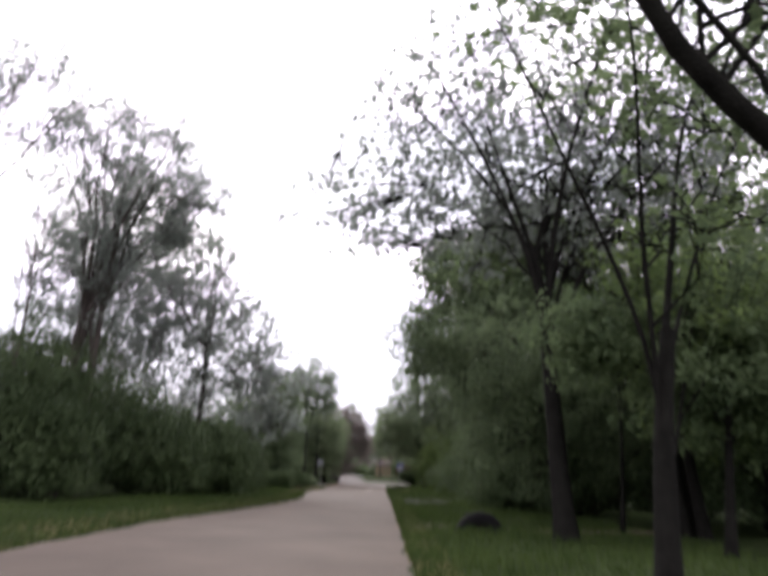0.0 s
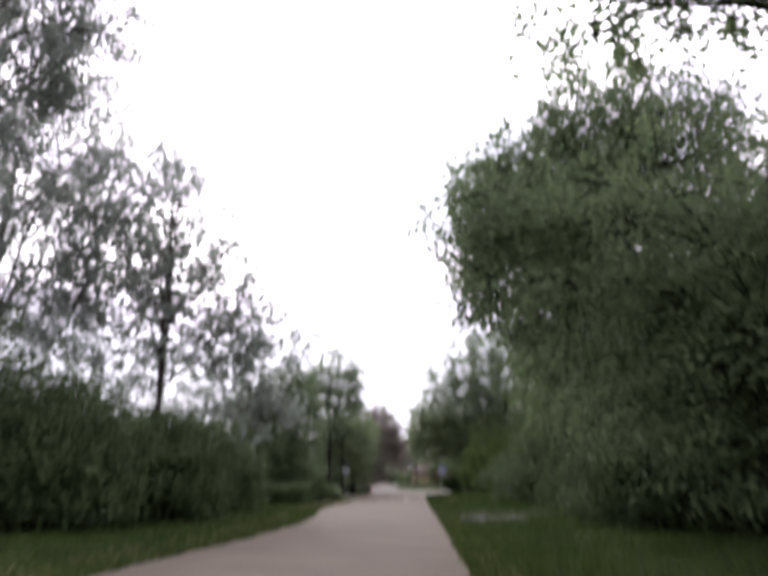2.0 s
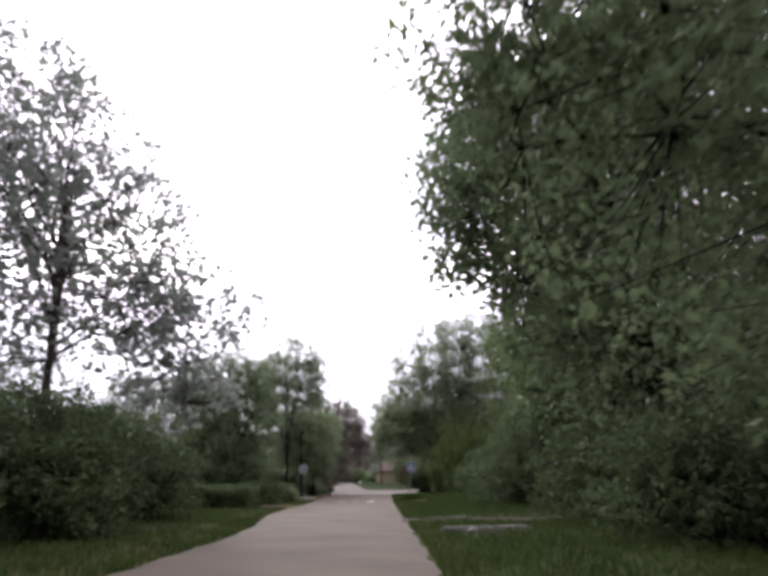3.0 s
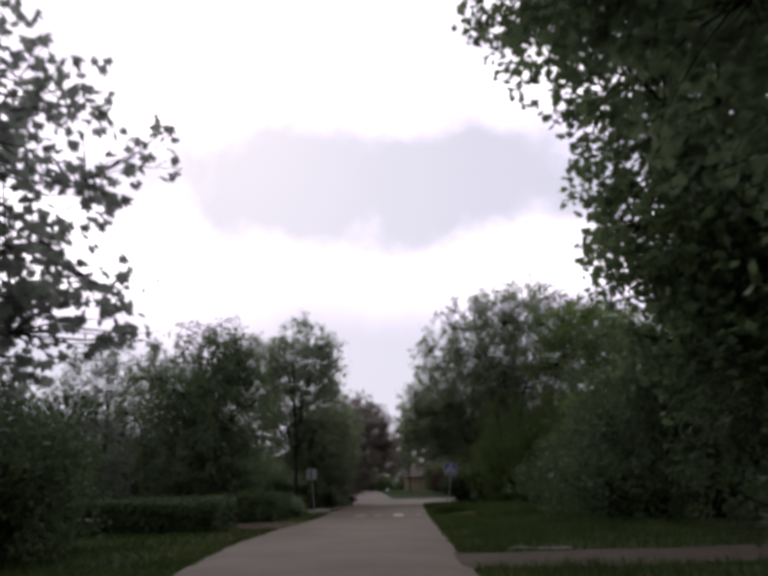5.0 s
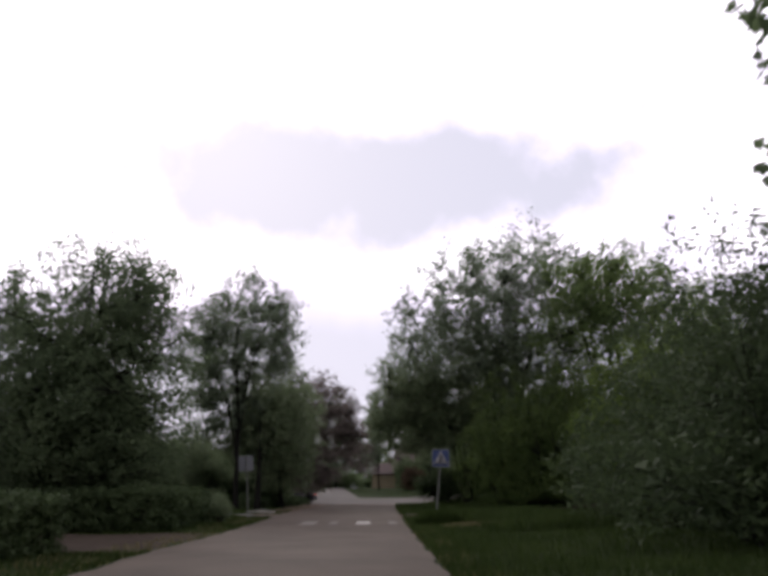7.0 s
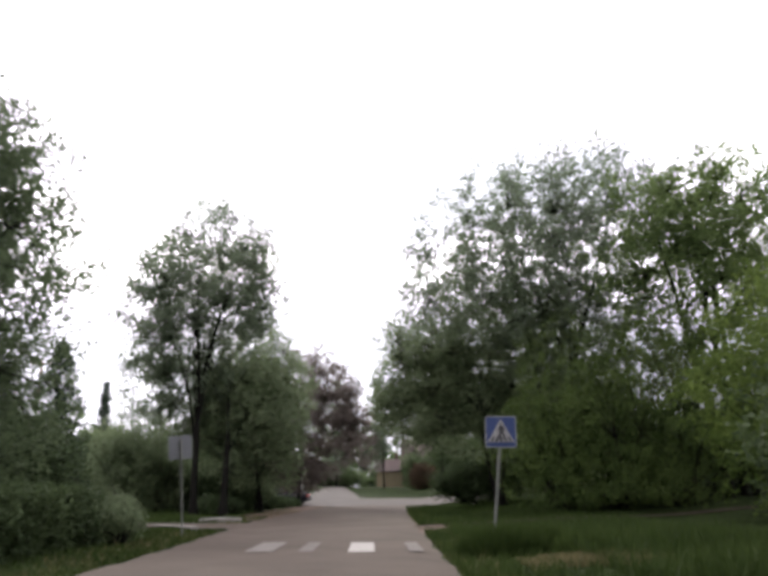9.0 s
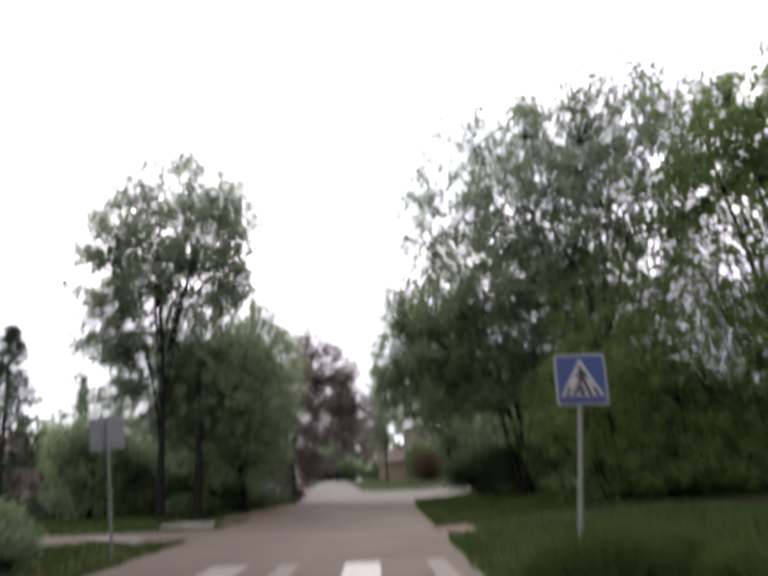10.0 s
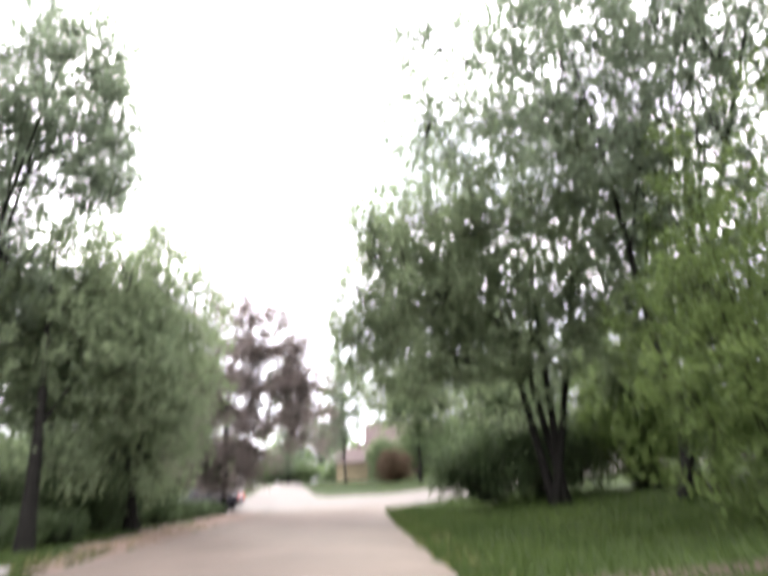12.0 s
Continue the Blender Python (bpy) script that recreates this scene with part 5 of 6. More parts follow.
make_tree("dense_garden_tree", -12.0, 76.0, 11.2, [(0.3, 0, 6.4, 4.9, 4.6, 4.6), (2.4, 0, 8.6, 2.2, 2.4, 2.7), (1.0, -0.5, 4.0, 4.0, 4.0, 3.2), (0.6, 0, 2.2, 4.0, 4.0, 2.0)], "leaf_shade", "dense dark garden tree with a spiky top beside the driveway", tips=2900, per=18, leaf_size=0.145, trunk_r=0.22, limbs=14, bark="bark_dark", seed=46, core=3.0, gap=-0.35)
make_tree("dense_garden_tree", -18.5, 80.0, 11.0, [(0, 0, 6.0, 4.2, 4.2, 4.6)], "leaf_grey", "garden tree with upright leafy shoots", tips=1000, per=16, leaf_size=0.18, trunk_r=0.18, limbs=12, bark="bark_dark", seed=47, gap=-0.1, droop=-0.5)
make_tree("upright_tree", -8.6, 96.2, 16.4, [(-0.1, 1.1, 11.2, 3.4, 3.3, 4.8), (-2.4, 0.9, 10.6, 2.2, 2.4, 3.6), (2.0, 1.5, 12.1, 2.1, 2.2, 3.1), (-2.0, 2.0, 6.8, 2.8, 2.4, 2.6)], "leaf_olive", "upright oval tree with a dark stem and fine grey-green leaves", tips=2300, per=14, leaf_size=0.18, trunk_r=0.20, limbs=44, bark="bark_dark", seed=48, gap=0.0, split=0.30, leaders=11, droop=-0.4)
make_tree("roadside_round_tree", -7.3, 96.7, 9.6, [(0.0, 2.7, 5.6, 3.2, 2.8, 3.6), (-1.0, 2.5, 4.4, 2.6, 2.2, 1.6)], "leaf_soft_hazed", "dense green tree with a dark stem beside the side entry", tips=1000, per=16, leaf_size=0.17, trunk_r=0.20, limbs=12, bark="bark_dark", seed=57, core=2.5, gap=-0.3)
make_tree("roadside_round_tree", -6.7, 103.5, 11.0, [(0, 0, 5.9, 3.4, 3.8, 4.8)], "leaf_soft_hazed", "dense rounded green tree close to the road", tips=1300, per=18, leaf_size=0.17, trunk_r=0.15, stems=2, limbs=12, bark="bark_dark", seed=49, core=3.0, gap=-0.35)
make_tree("roadside_round_tree", -8.2, 109.5, 10.0, [(0, 0, 5.6, 2.7, 3.0, 4.2)], "leaf_soft_hazed", "dense rounded green tree near the junction", tips=900, per=18, leaf_size=0.17, trunk_r=0.14, stems=2, limbs=12, bark="bark_dark", seed=50, core=2.0, gap=-0.3)
make_tree("purple_tree", -5.8, 118.9, 13.2, [(0.7, 0, 9.4, 2.8, 2.8, 3.6), (2.7, 0.3, 8.2, 2.1, 2.2, 3.3), (4.2, 0.5, 6.8, 1.5, 1.6, 3.1), (5.3, 0.6, 5.4, 1.0, 1.2, 2.6), (-1.0, 0, 6.0, 2.4, 2.4, 3.4), (0.2, 0, 3.9, 2.2, 2.2, 2.3), (2.6, 0.2, 4.8, 1.8, 1.7, 2.8), (-1.6, -0.4, 2.8, 1.6, 1.5, 1.6), (0.5, -0.3, 2.5, 1.9, 1.8, 1.4)], "leaf_red", "thin purple-brown leaved tree at the corner of the junction", tips=3500, per=13, leaf_size=0.15, trunk_r=0.15, limbs=48, bark="bark_dark", seed=51, gap=0.0, split=0.35, leaders=10, droop=1.1)
make_tree("far_tree", -5.6, 176.0, 17.0, [(0, 0, 11.0, 2.8, 2.6, 5.6), (1.8, 0, 8.2, 2.2, 2.2, 3.4), (-0.4, 0, 3.6, 2.0, 2.0, 2.6)], "leaf_olive", "thin lacy tree standing over the far street", tips=1300, per=11, leaf_size=0.24, trunk_r=0.16, limbs=30, bark="bark_dark", seed=58, gap=0.14, split=0.3, leaders=7, droop=0.9)
make_tree("far_tree", 1.6, 166.0, 15.5, [(0, 0, 10.2, 2.8, 2.6, 5.2), (-1.6, 0, 6.4, 2.2, 2.2, 3.4)], "leaf_olive", "thin lacy tree beside the far street", tips=1300, per=11, leaf_size=0.24, trunk_r=0.15, limbs=30, bark="bark_dark", seed=68, gap=0.14, split=0.3, leaders=7, droop=0.9)
make_tree("far_tree", -13.0, 150.0, 14.0, [(0, 0, 8.0, 4.5, 4.5, 5.0)], "leaf_mid", "far garden tree beyond the junction", tips=700, per=14, leaf_size=0.26, trunk_r=0.2, limbs=12, bark="bark_dark", seed=53, gap=-0.1)
make_tree("far_tree", 8.0, 146.0, 13.5, [(0, 0, 7.9, 4.6, 4.2, 5.0)], "leaf_dark", "dark tree on the far corner of the junction", tips=1000, per=14, leaf_size=0.24, trunk_r=0.2, limbs=12, bark="bark_dark", seed=54, core=3.0, gap=-0.2)
make_tree("far_tree", 15.0, 140.5, 12.5, [(0, 0, 7.0, 5.0, 4.6, 5.0)], "leaf_dark", "dark tree across the pale street", tips=1000, per=14, leaf_size=0.26, trunk_r=0.22, limbs=12, bark="bark_dark", seed=55, core=3.0, gap=-0.2)
make_tree("far_tree", 23.5, 139.5, 12.5, [(0, 0, 7.0, 5.0, 4.6, 5.0)], "leaf_mid", "green tree across the pale street", tips=800, per=14, leaf_size=0.28, trunk_r=0.22, limbs=12, bark="bark_dark", seed=56, core=3.0, gap=-0.1)


def make_spruce(x, y, h, r, seed, label):
    """A conifer: straight stem, whorls of drooping boughs set with needle sprays."""
    rng = np.random.default_rng(seed)
    root = thing("spruce", (x, y, float(ground_z(x, y)) - 0.05), label, "conifer", "conifers")
    v, q = tube(np.c_[np.zeros(8), np.zeros(8), np.linspace(0, h, 8)], np.linspace(0.16, 0.01, 8), 8)
    mesh_object("trunk", v, q, mat=M["bark_dark"], parent=root, smooth=True)
    n = int(h * 26)
    z = rng.uniform(0.04, 0.98, n) * h
    ln = r * (1 - z / h) ** 0.8 * rng.uniform(0.75, 1.1, n) + 0.12
    a = rng.uniform(0, 2 * math.pi, n)
    s = np.c_[np.zeros(n), np.zeros(n), z]
    e = s + np.c_[np.cos(a) * ln, np.sin(a) * ln, -0.22 * ln + 0.1]
    v, q = sticks(s, e, np.full(n, 0.025), np.full(n, 0.006))
    mesh_object("branchwork", v, q, mat=M["bark_dark"], parent=root)["kind"] = "stuff"
    k = 26
    u = rng.uniform(0.15, 1.0, (n * k, 1))
    at = np.repeat(s, k, 0) + np.repeat(e - s, k, 0) * u + rng.normal(size=(n * k, 3)) * 0.11
    foliage("crown", at, 0.22, rng, 0.6, 0.35, M["needle"], root, False)
    return root


make_spruce(-19.4, 105.0, 10.4, 3.9, 61, "dark pointed spruce in front of a red-roofed house")
make_spruce(-22.5, 106.5, 6.5, 1.9, 62, "smaller dark spruce beside the house")
make_spruce(-29.0, 140.0, 12.4, 1.5, 63, "narrow dark spruce behind the gardens")
make_spruce(-5.5, 205.0, 8.2, 2.4, 64, "small dark spruce at the end of the far street")
make_spruce(-1.5, 208.0, 9.4, 2.4, 65, "dark pointed spruce at the end of the far street")
make_spruce(-9.0, 212.0, 7.4, 2.6, 66, "low dark spruce at the end of the far street")
make_spruce(2.0, 200.0, 8.0, 2.4, 67, "dark spruce beside the far street")

# ---- bushes ----
make_bush("bright_bush", 9.6, 89.5, [(0.2, 0.4, 3.9, 4.4, 3.6, 3.8), (-2.4, 0.2, 2.4, 2.6, 2.4, 2.4), (3.3, -0.6, 4.8, 3.4, 3.0, 3.6), (0.4, 0, 1.6, 3.9, 2.8, 1.6), (0.2, -0.6, 0.8, 4.1, 2.8, 0.95)], "leaf_light", "tall fresh yellow-green bush behind the crossing sign", tips=2700, per=24, leaf_size=0.105, fine=True, seed=71, group="bright bushes")
make_bush("bright_bush", 13.6, 81.5, [(0, 0, 4.0, 3.8, 3.6, 3.9), (2.5, 0, 4.4, 3, 3, 3.6)], "leaf_fresh", "tall fresh green bush rising over the verge", tips=1400, per=20, leaf_size=0.15, seed=72, group="bright bushes")
make_bush("bright_bush", 19.5, 79.0, [(0, 0, 4.2, 4.2, 4.0, 4.2)], "leaf_mid", "tall green bush at the garden corner", tips=1000, per=20, leaf_size=0.16, seed=73, group="bright bushes")
make_bush("dark_shrub", 11.6, 70.5, [(0, 0, 4.0, 4.0, 4.4, 3.9), (-1.9, 0, 1.8, 3.8, 4.0, 2.0)], "leaf_deep_shaded", "dark dense shrub filling the garden edge", tips=1000, per=18, leaf_size=0.15, seed=74, group="dark shrubs")
make_bush("dark_shrub", 9.3, 62.5, [(0.4, 0, 4.0, 3.0, 4.0, 3.6), (3, 0, 4.2, 3, 4, 3.6), (-1.6, 0, 1.6, 3.0, 4.2, 1.8)], "leaf_deep_shaded", "dark dense shrub under the big-leaved tree", tips=1100, per=18, leaf_size=0.15, seed=75, group="dark shrubs")
make_bush("dark_shrub", 11.0, 52.0, [(0, 1.5, 2.0, 3.6, 2.6, 2.4), (4, 1, 2.4, 3, 3, 2.6)], "leaf_deep_shaded", "dark shrub beside the sandy driveway", tips=900, per=18, leaf_size=0.15, seed=76, group="dark shrubs")
make_bush("dark_shrub", 10.5, 44.0, [(0, 0, 2.0, 4.0, 2.4, 2.4), (-3.5, -1, 1.4, 2.2, 2.0, 1.6)], "leaf_deep_shaded", "dark shrub at the foot of the tall tree", tips=900, per=18, leaf_size=0.15, seed=77, group="dark shrubs")
make_bush("dark_shrub", 9.5, 35.0, [(0, 0, 1.8, 3.6, 2.6, 2.0), (-3.2, 0.5, 1.2, 2.0, 2.0, 1.3)], "leaf_deep_shaded", "dark shrub in the shade behind the verge", tips=900, per=18, leaf_size=0.15, seed=78, group="dark shrubs")
make_bush("dark_shrub", 14.0, 24.0, [(0, 0, 1.8, 4.0, 3.0, 2.0), (4, 2, 2, 3, 3, 2.4)], "leaf_deep_shaded", "dark shrub in the shade of the verge trees", tips=900, per=18, leaf_size=0.15, seed=79, group="dark shrubs")
make_bush("dark_shrub", 7.6, 104.5, [(0, 0, 1.5, 2.6, 1.8, 1.6), (-2.4, 0.5, 1.0, 1.8, 1.4, 1.1)], "leaf_deep_shaded", "low dark shrub under the round-headed trees", tips=700, per=18, leaf_size=0.16, seed=80, group="dark shrubs")
for k, (bx, by, rx, ry, rz, lf) in enumerate(((-13.2, 27.0, 3.4, 3.4, 2.9, "leaf_deep_shaded"), (-14.6, 31.0, 4.2, 4.0, 3.9, "leaf_deep_shaded"), (-11.0, 35.0, 3.2, 3.4, 2.2, "leaf_deep_shaded"), (-10.6, 50.5, 3.4, 4.0, 2.2, "leaf_deep_shaded"), (-17.0, 47.0, 4.2, 4.4, 4.2, "leaf_deep_shaded"),
                                              (-14.5, 59.5, 3.0, 3.2, 2.6, "leaf_deep_shaded"), (-18.0, 58.0, 4.6, 4.6, 3.8, "leaf_deep_shaded"), (-19.0, 70.0, 4.4, 4.2, 3.2, "leaf_deep_shaded"), (-8.8, 40.5, 2.4, 3.2, 1.9, "leaf_deep_shaded"), (-12.6, 83.5, 3.2, 2.2, 2.2, "leaf_deep_shaded"), (-18.5, 87.0, 3.6, 2.6, 3.0, "leaf_deep_shaded"), (-25.0, 88.0, 4.5, 3.6, 4.4, "leaf_deep_shaded"))):
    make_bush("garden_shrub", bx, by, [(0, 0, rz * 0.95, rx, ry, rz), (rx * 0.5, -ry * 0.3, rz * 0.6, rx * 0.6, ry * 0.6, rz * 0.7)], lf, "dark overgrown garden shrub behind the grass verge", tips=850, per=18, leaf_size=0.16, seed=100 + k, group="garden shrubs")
make_bush("dark_shrub", 14.0, 33.0, [(0, 0, 2.2, 4.4, 3.0, 2.4), (5, -2, 2.2, 3.6, 3.4, 2.6)], "leaf_deep_shaded", "dark shrub closing the shade behind the verge", tips=900, per=16, leaf_size=0.18, seed=130, group="dark shrubs")
make_bush("dark_shrub", 17.0, 46.0, [(0, 0, 2.6, 4.4, 5.0, 2.8)], "leaf_deep_shaded", "dark shrub deep in the garden", tips=800, per=16, leaf_size=0.18, seed=131, group="dark shrubs")
make_bush("dark_shrub", 13.0, 94.5, [(0, 0, 2.0, 4.6, 2.2, 2.2), (6, -2, 2.2, 4, 2.4, 2.4)], "leaf_deep_shaded", "dark low growth behind the bright bushes", tips=800, per=16, leaf_size=0.18, seed=132, group="dark shrubs")
make_bush("dark_shrub", 14.4, 97.0, [(0, 0, 1.8, 3.2, 2.4, 2.0), (3.6, 0, 1.8, 3.0, 2.2, 2.0)], "leaf_deep_shaded", "low dark shrub under the round-headed trees", tips=650, per=18, leaf_size=0.16, seed=142, group="dark shrubs")
make_bush("lawn_bush", 10.7, 103.0, [(0, 0, 2.2, 1.9, 1.7, 2.2), (0.4, 0, 3.4, 1.3, 1.3, 1.3)], "leaf_light", "fresh green rounded bush on the corner lawn", tips=700, per=20, leaf_size=0.15, seed=141)
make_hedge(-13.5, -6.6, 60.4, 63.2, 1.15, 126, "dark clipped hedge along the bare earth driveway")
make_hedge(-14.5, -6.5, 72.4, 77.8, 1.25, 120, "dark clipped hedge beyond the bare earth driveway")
make_bush("low_shrub", -6.6, 78.6, [(0, 0, 0.55, 0.75, 0.8, 0.6)], "leaf_soft_hazed", "pale-leaved low shrub at the end of the hedge", tips=260, per=16, leaf_size=0.10, seed=127, group="low shrubs")
make_bush("low_shrub", -8.2, 104.8, [(0, 0, 0.7, 1.4, 1.8, 0.9), (0.8, 3.5, 0.7, 1.2, 1.8, 0.9)], "leaf_deep_shaded", "low dark shrub between the roadside trees", tips=450, per=16, leaf_size=0.12, seed=121, group="low shrubs")
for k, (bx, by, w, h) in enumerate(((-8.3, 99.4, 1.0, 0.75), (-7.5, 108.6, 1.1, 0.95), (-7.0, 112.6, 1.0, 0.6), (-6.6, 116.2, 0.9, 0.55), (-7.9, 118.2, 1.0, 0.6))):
    make_bush("low_shrub", bx, by, [(0, 0, h * 0.6, w, 1.3, h * 0.7), (0.5 * w, 0.9, h * 0.45, 0.7 * w, 0.9, h * 0.55)], "leaf_deep_shaded", "low dark shrub in the shade beside the bare soil", tips=260, per=16, leaf_size=0.12, seed=180 + k, group="low shrubs")
make_bush("dark_hedge", -12.2, 103.4, [(1.6, 0.4, 0.9, 1.6, 1.2, 1.0), (3.2, 1.0, 1.2, 2.0, 1.5, 1.4)], "leaf_deep_shaded", "dark dense hedge under the upright tree", tips=900, per=16, leaf_size=0.15, seed=125)
make_bush("garden_shrub", -13.8, 103.0, [(0, 0, 2.9, 2.6, 2.2, 2.8), (1.8, 0.4, 1.8, 1.8, 1.6, 1.8)], "leaf_soft_hazed", "tall leafy shrub behind the upright tree", tips=1000, per=18, leaf_size=0.15, seed=128, group="garden shrubs")
make_bush("low_shrub", -15.5, 110.0, [(0, 0, 0.6, 2.4, 1.0, 0.6), (-3.6, 0, 0.6, 2.4, 1.0, 0.6), (3.4, 0, 0.7, 2.2, 1.0, 0.7)], "leaf_deep_shaded", "low dark garden shrub on the lawn", tips=450, per=16, leaf_size=0.14, seed=122, group="low shrubs")
make_bush("low_shrub", -21.5, 96.0, [(0, 0, 1.2, 3.0, 2.2, 1.3)], "leaf_deep_shaded", "dark shrub by the side entry", tips=600, per=16, leaf_size=0.15, seed=123, group="low shrubs")
make_bush("low_shrub", 8.6, 131.6, [(0, 0, 0.18, 1.7, 0.9, 0.38)], "leaf_deep_shaded", "low dark green mound at the kerb of the cross street", tips=260, per=14, leaf_size=0.14, seed=190, group="low shrubs")
make_bush("rusty_bush", 6.4, 156.0, [(0, 0, 1.5, 1.6, 1.6, 1.7)], "leaf_orange", "rusty orange-leaved bush across the junction", tips=350, per=16, leaf_size=0.2, seed=124)


for k, (bx, by, rx, ry, rz, lf) in enumerate(((-16.0, 136.4, 4.0, 1.8, 2.6, "leaf_deep_shaded"), (-11.6, 136.2, 2.3, 1.6, 2.3, "leaf_deep_shaded"), (-26.5, 99.0, 4.0, 3.0, 3.4, "leaf_dark"), (-14.5, 139.0, 4.0, 2.6, 3.8, "leaf_deep_shaded"), (-21.0, 139.0, 4.4, 2.6, 4.4, "leaf_deep_shaded"), (-29.0, 138.0, 4.6, 3.0, 3.4, "leaf_dark"),
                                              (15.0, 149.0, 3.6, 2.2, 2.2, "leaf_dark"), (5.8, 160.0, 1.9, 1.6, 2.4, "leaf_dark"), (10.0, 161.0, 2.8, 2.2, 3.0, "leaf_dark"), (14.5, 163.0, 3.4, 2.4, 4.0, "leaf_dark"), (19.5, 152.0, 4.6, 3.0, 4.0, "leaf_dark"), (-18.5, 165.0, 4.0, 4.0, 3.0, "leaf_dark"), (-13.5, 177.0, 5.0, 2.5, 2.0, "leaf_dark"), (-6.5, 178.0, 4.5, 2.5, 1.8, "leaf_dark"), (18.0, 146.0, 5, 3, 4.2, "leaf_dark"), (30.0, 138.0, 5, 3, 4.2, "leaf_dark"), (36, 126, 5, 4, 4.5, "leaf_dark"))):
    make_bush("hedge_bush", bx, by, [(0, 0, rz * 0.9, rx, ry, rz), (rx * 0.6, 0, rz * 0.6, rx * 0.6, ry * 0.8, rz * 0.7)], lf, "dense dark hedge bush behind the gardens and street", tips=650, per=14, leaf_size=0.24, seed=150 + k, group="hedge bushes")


# ---- far garden things ----
def gable_house(name, x, y, turn, w, d, eaves, ridge, wall_mat, roof_mat, label, windows):
    root = thing(name, (x, y, float(ground_z(x, y)) - 0.05), label, "house", turn=turn)
    bm = bmesh.new()
    lo = [bm.verts.new((px, -d / 2, 0)) for px in (-w / 2, w / 2)] + [bm.verts.new((px, d / 2, 0)) for px in (w / 2, -w / 2)]
    hi = [bm.verts.new((v.co.x, v.co.y, eaves)) for v in lo]
    g1, g2 = bm.verts.new((-w / 2, 0, ridge - 0.1)), bm.verts.new((w / 2, 0, ridge - 0.1))
    for k in range(4):
        bm.faces.new([lo[k], lo[(k + 1) % 4], hi[(k + 1) % 4], hi[k]])
    bm.faces.new([hi[1], hi[2], g2])
    bm.faces.new([hi[3], hi[0], g1])
    part("wall", bm, wall_mat, root)
    for s in (-1, 1):
        ln = math.hypot(d / 2 + 0.35, (ridge - eaves) * (1 + 0.7 / d))
        ang = math.degrees(math.atan2(ridge - eaves, d / 2))
        b = box_bm((w + 0.6, ln, 0.09), (0, 0, 0), 0.02)
        bmesh.ops.rotate(b, cent=(0, 0, 0), matrix=Matrix.Rotation(radians(-s * ang), 3, "X"), verts=b.verts)
        bmesh.ops.translate(b, vec=(0, s * (d / 4 + 0.16), (ridge + eaves) / 2 - 0.06), verts=b.verts)
        part("roof", b, roof_mat, root)
    part("chimney", box_bm((0.5, 0.5, 1.3), (w * 0.2, 0.3, ridge + 0.35), 0.02), M["brick"], root)
    for wx in windows:
        win = part("window", box_bm((1.0, 0.06, 1.1), (wx, -d / 2 - 0.02, eaves * 0.58), 0.01), M["white_paint"], root, "white-framed window")
        for s in (-1, 1):
            part("pane", box_bm((0.40, 0.03, 0.94), (wx + s * 0.235, -d / 2 - 0.045, eaves * 0.58), 0.004), M["window_glass"], win)
        part("sill", box_bm((1.14, 0.16, 0.05), (wx, -d / 2 - 0.07, eaves * 0.58 - 0.58), 0.01), M["white_paint"], win)
    return root


gable_house("brick_house", -27.0, 113.5, 4, 9.0, 7.5, 2.5, 5.2, M["brick"], M["roof_red"], "red-brown brick house with a rusty gable roof among garden trees", (-3.0, -0.6, 2.2))
gable_house("white_house", 29.0, 143.0, -12, 8.0, 6.0, 3.0, 5.4, M["white_paint"], M["roof"], "white plastered house glimpsed through the trees", (-2.6, 0.0, 2.6))
gable_house("brown_house", 9.4, 173.0, -4, 9.6, 7.0, 3.0, 6.4, M["brick"], M["roof_red"], "brown brick house behind the trees of the far street", (-2.6, 0.6, 3.0))
gable_house("ochre_house", 2.9, 179.0, -3, 4.4, 5.0, 2.5, 4.2, M["plaster"], M["roof_red"], "small ochre plastered house at the end of the street", ())


def brick_fence(x0, x1, y, h, label):
    root = thing("garden_wall", ((x0 + x1) / 2, y, float(ground_z((x0 + x1) / 2, y)) - 0.05), label, "garden wall")
    w = x1 - x0
    n = max(2, round(w / 2.6))
    for k in range(n + 1):
        px = -w / 2 + w * k / n
        pil = part("pillar", box_bm((0.38, 0.38, h + 0.25), (px, 0, (h + 0.25) / 2), 0.015), M["brick"], root)
        part("cap", box_bm((0.48, 0.48, 0.08), (px, 0, h + 0.29), 0.02), M["concrete"], pil)
        if k < n:
            part("panel", box_bm((w / n - 0.39, 0.22, h), (px + w / n / 2, 0, h / 2), 0.015), M["brick"], root)
    return root


brick_fence(-20.8, -12.6, 112.4, 1.15, "low red-brown brick wall with pillars behind the lawn")
brick_fence(-34.0, -23.0, 103.5, 1.2, "low red-brown brick wall before the spruces")


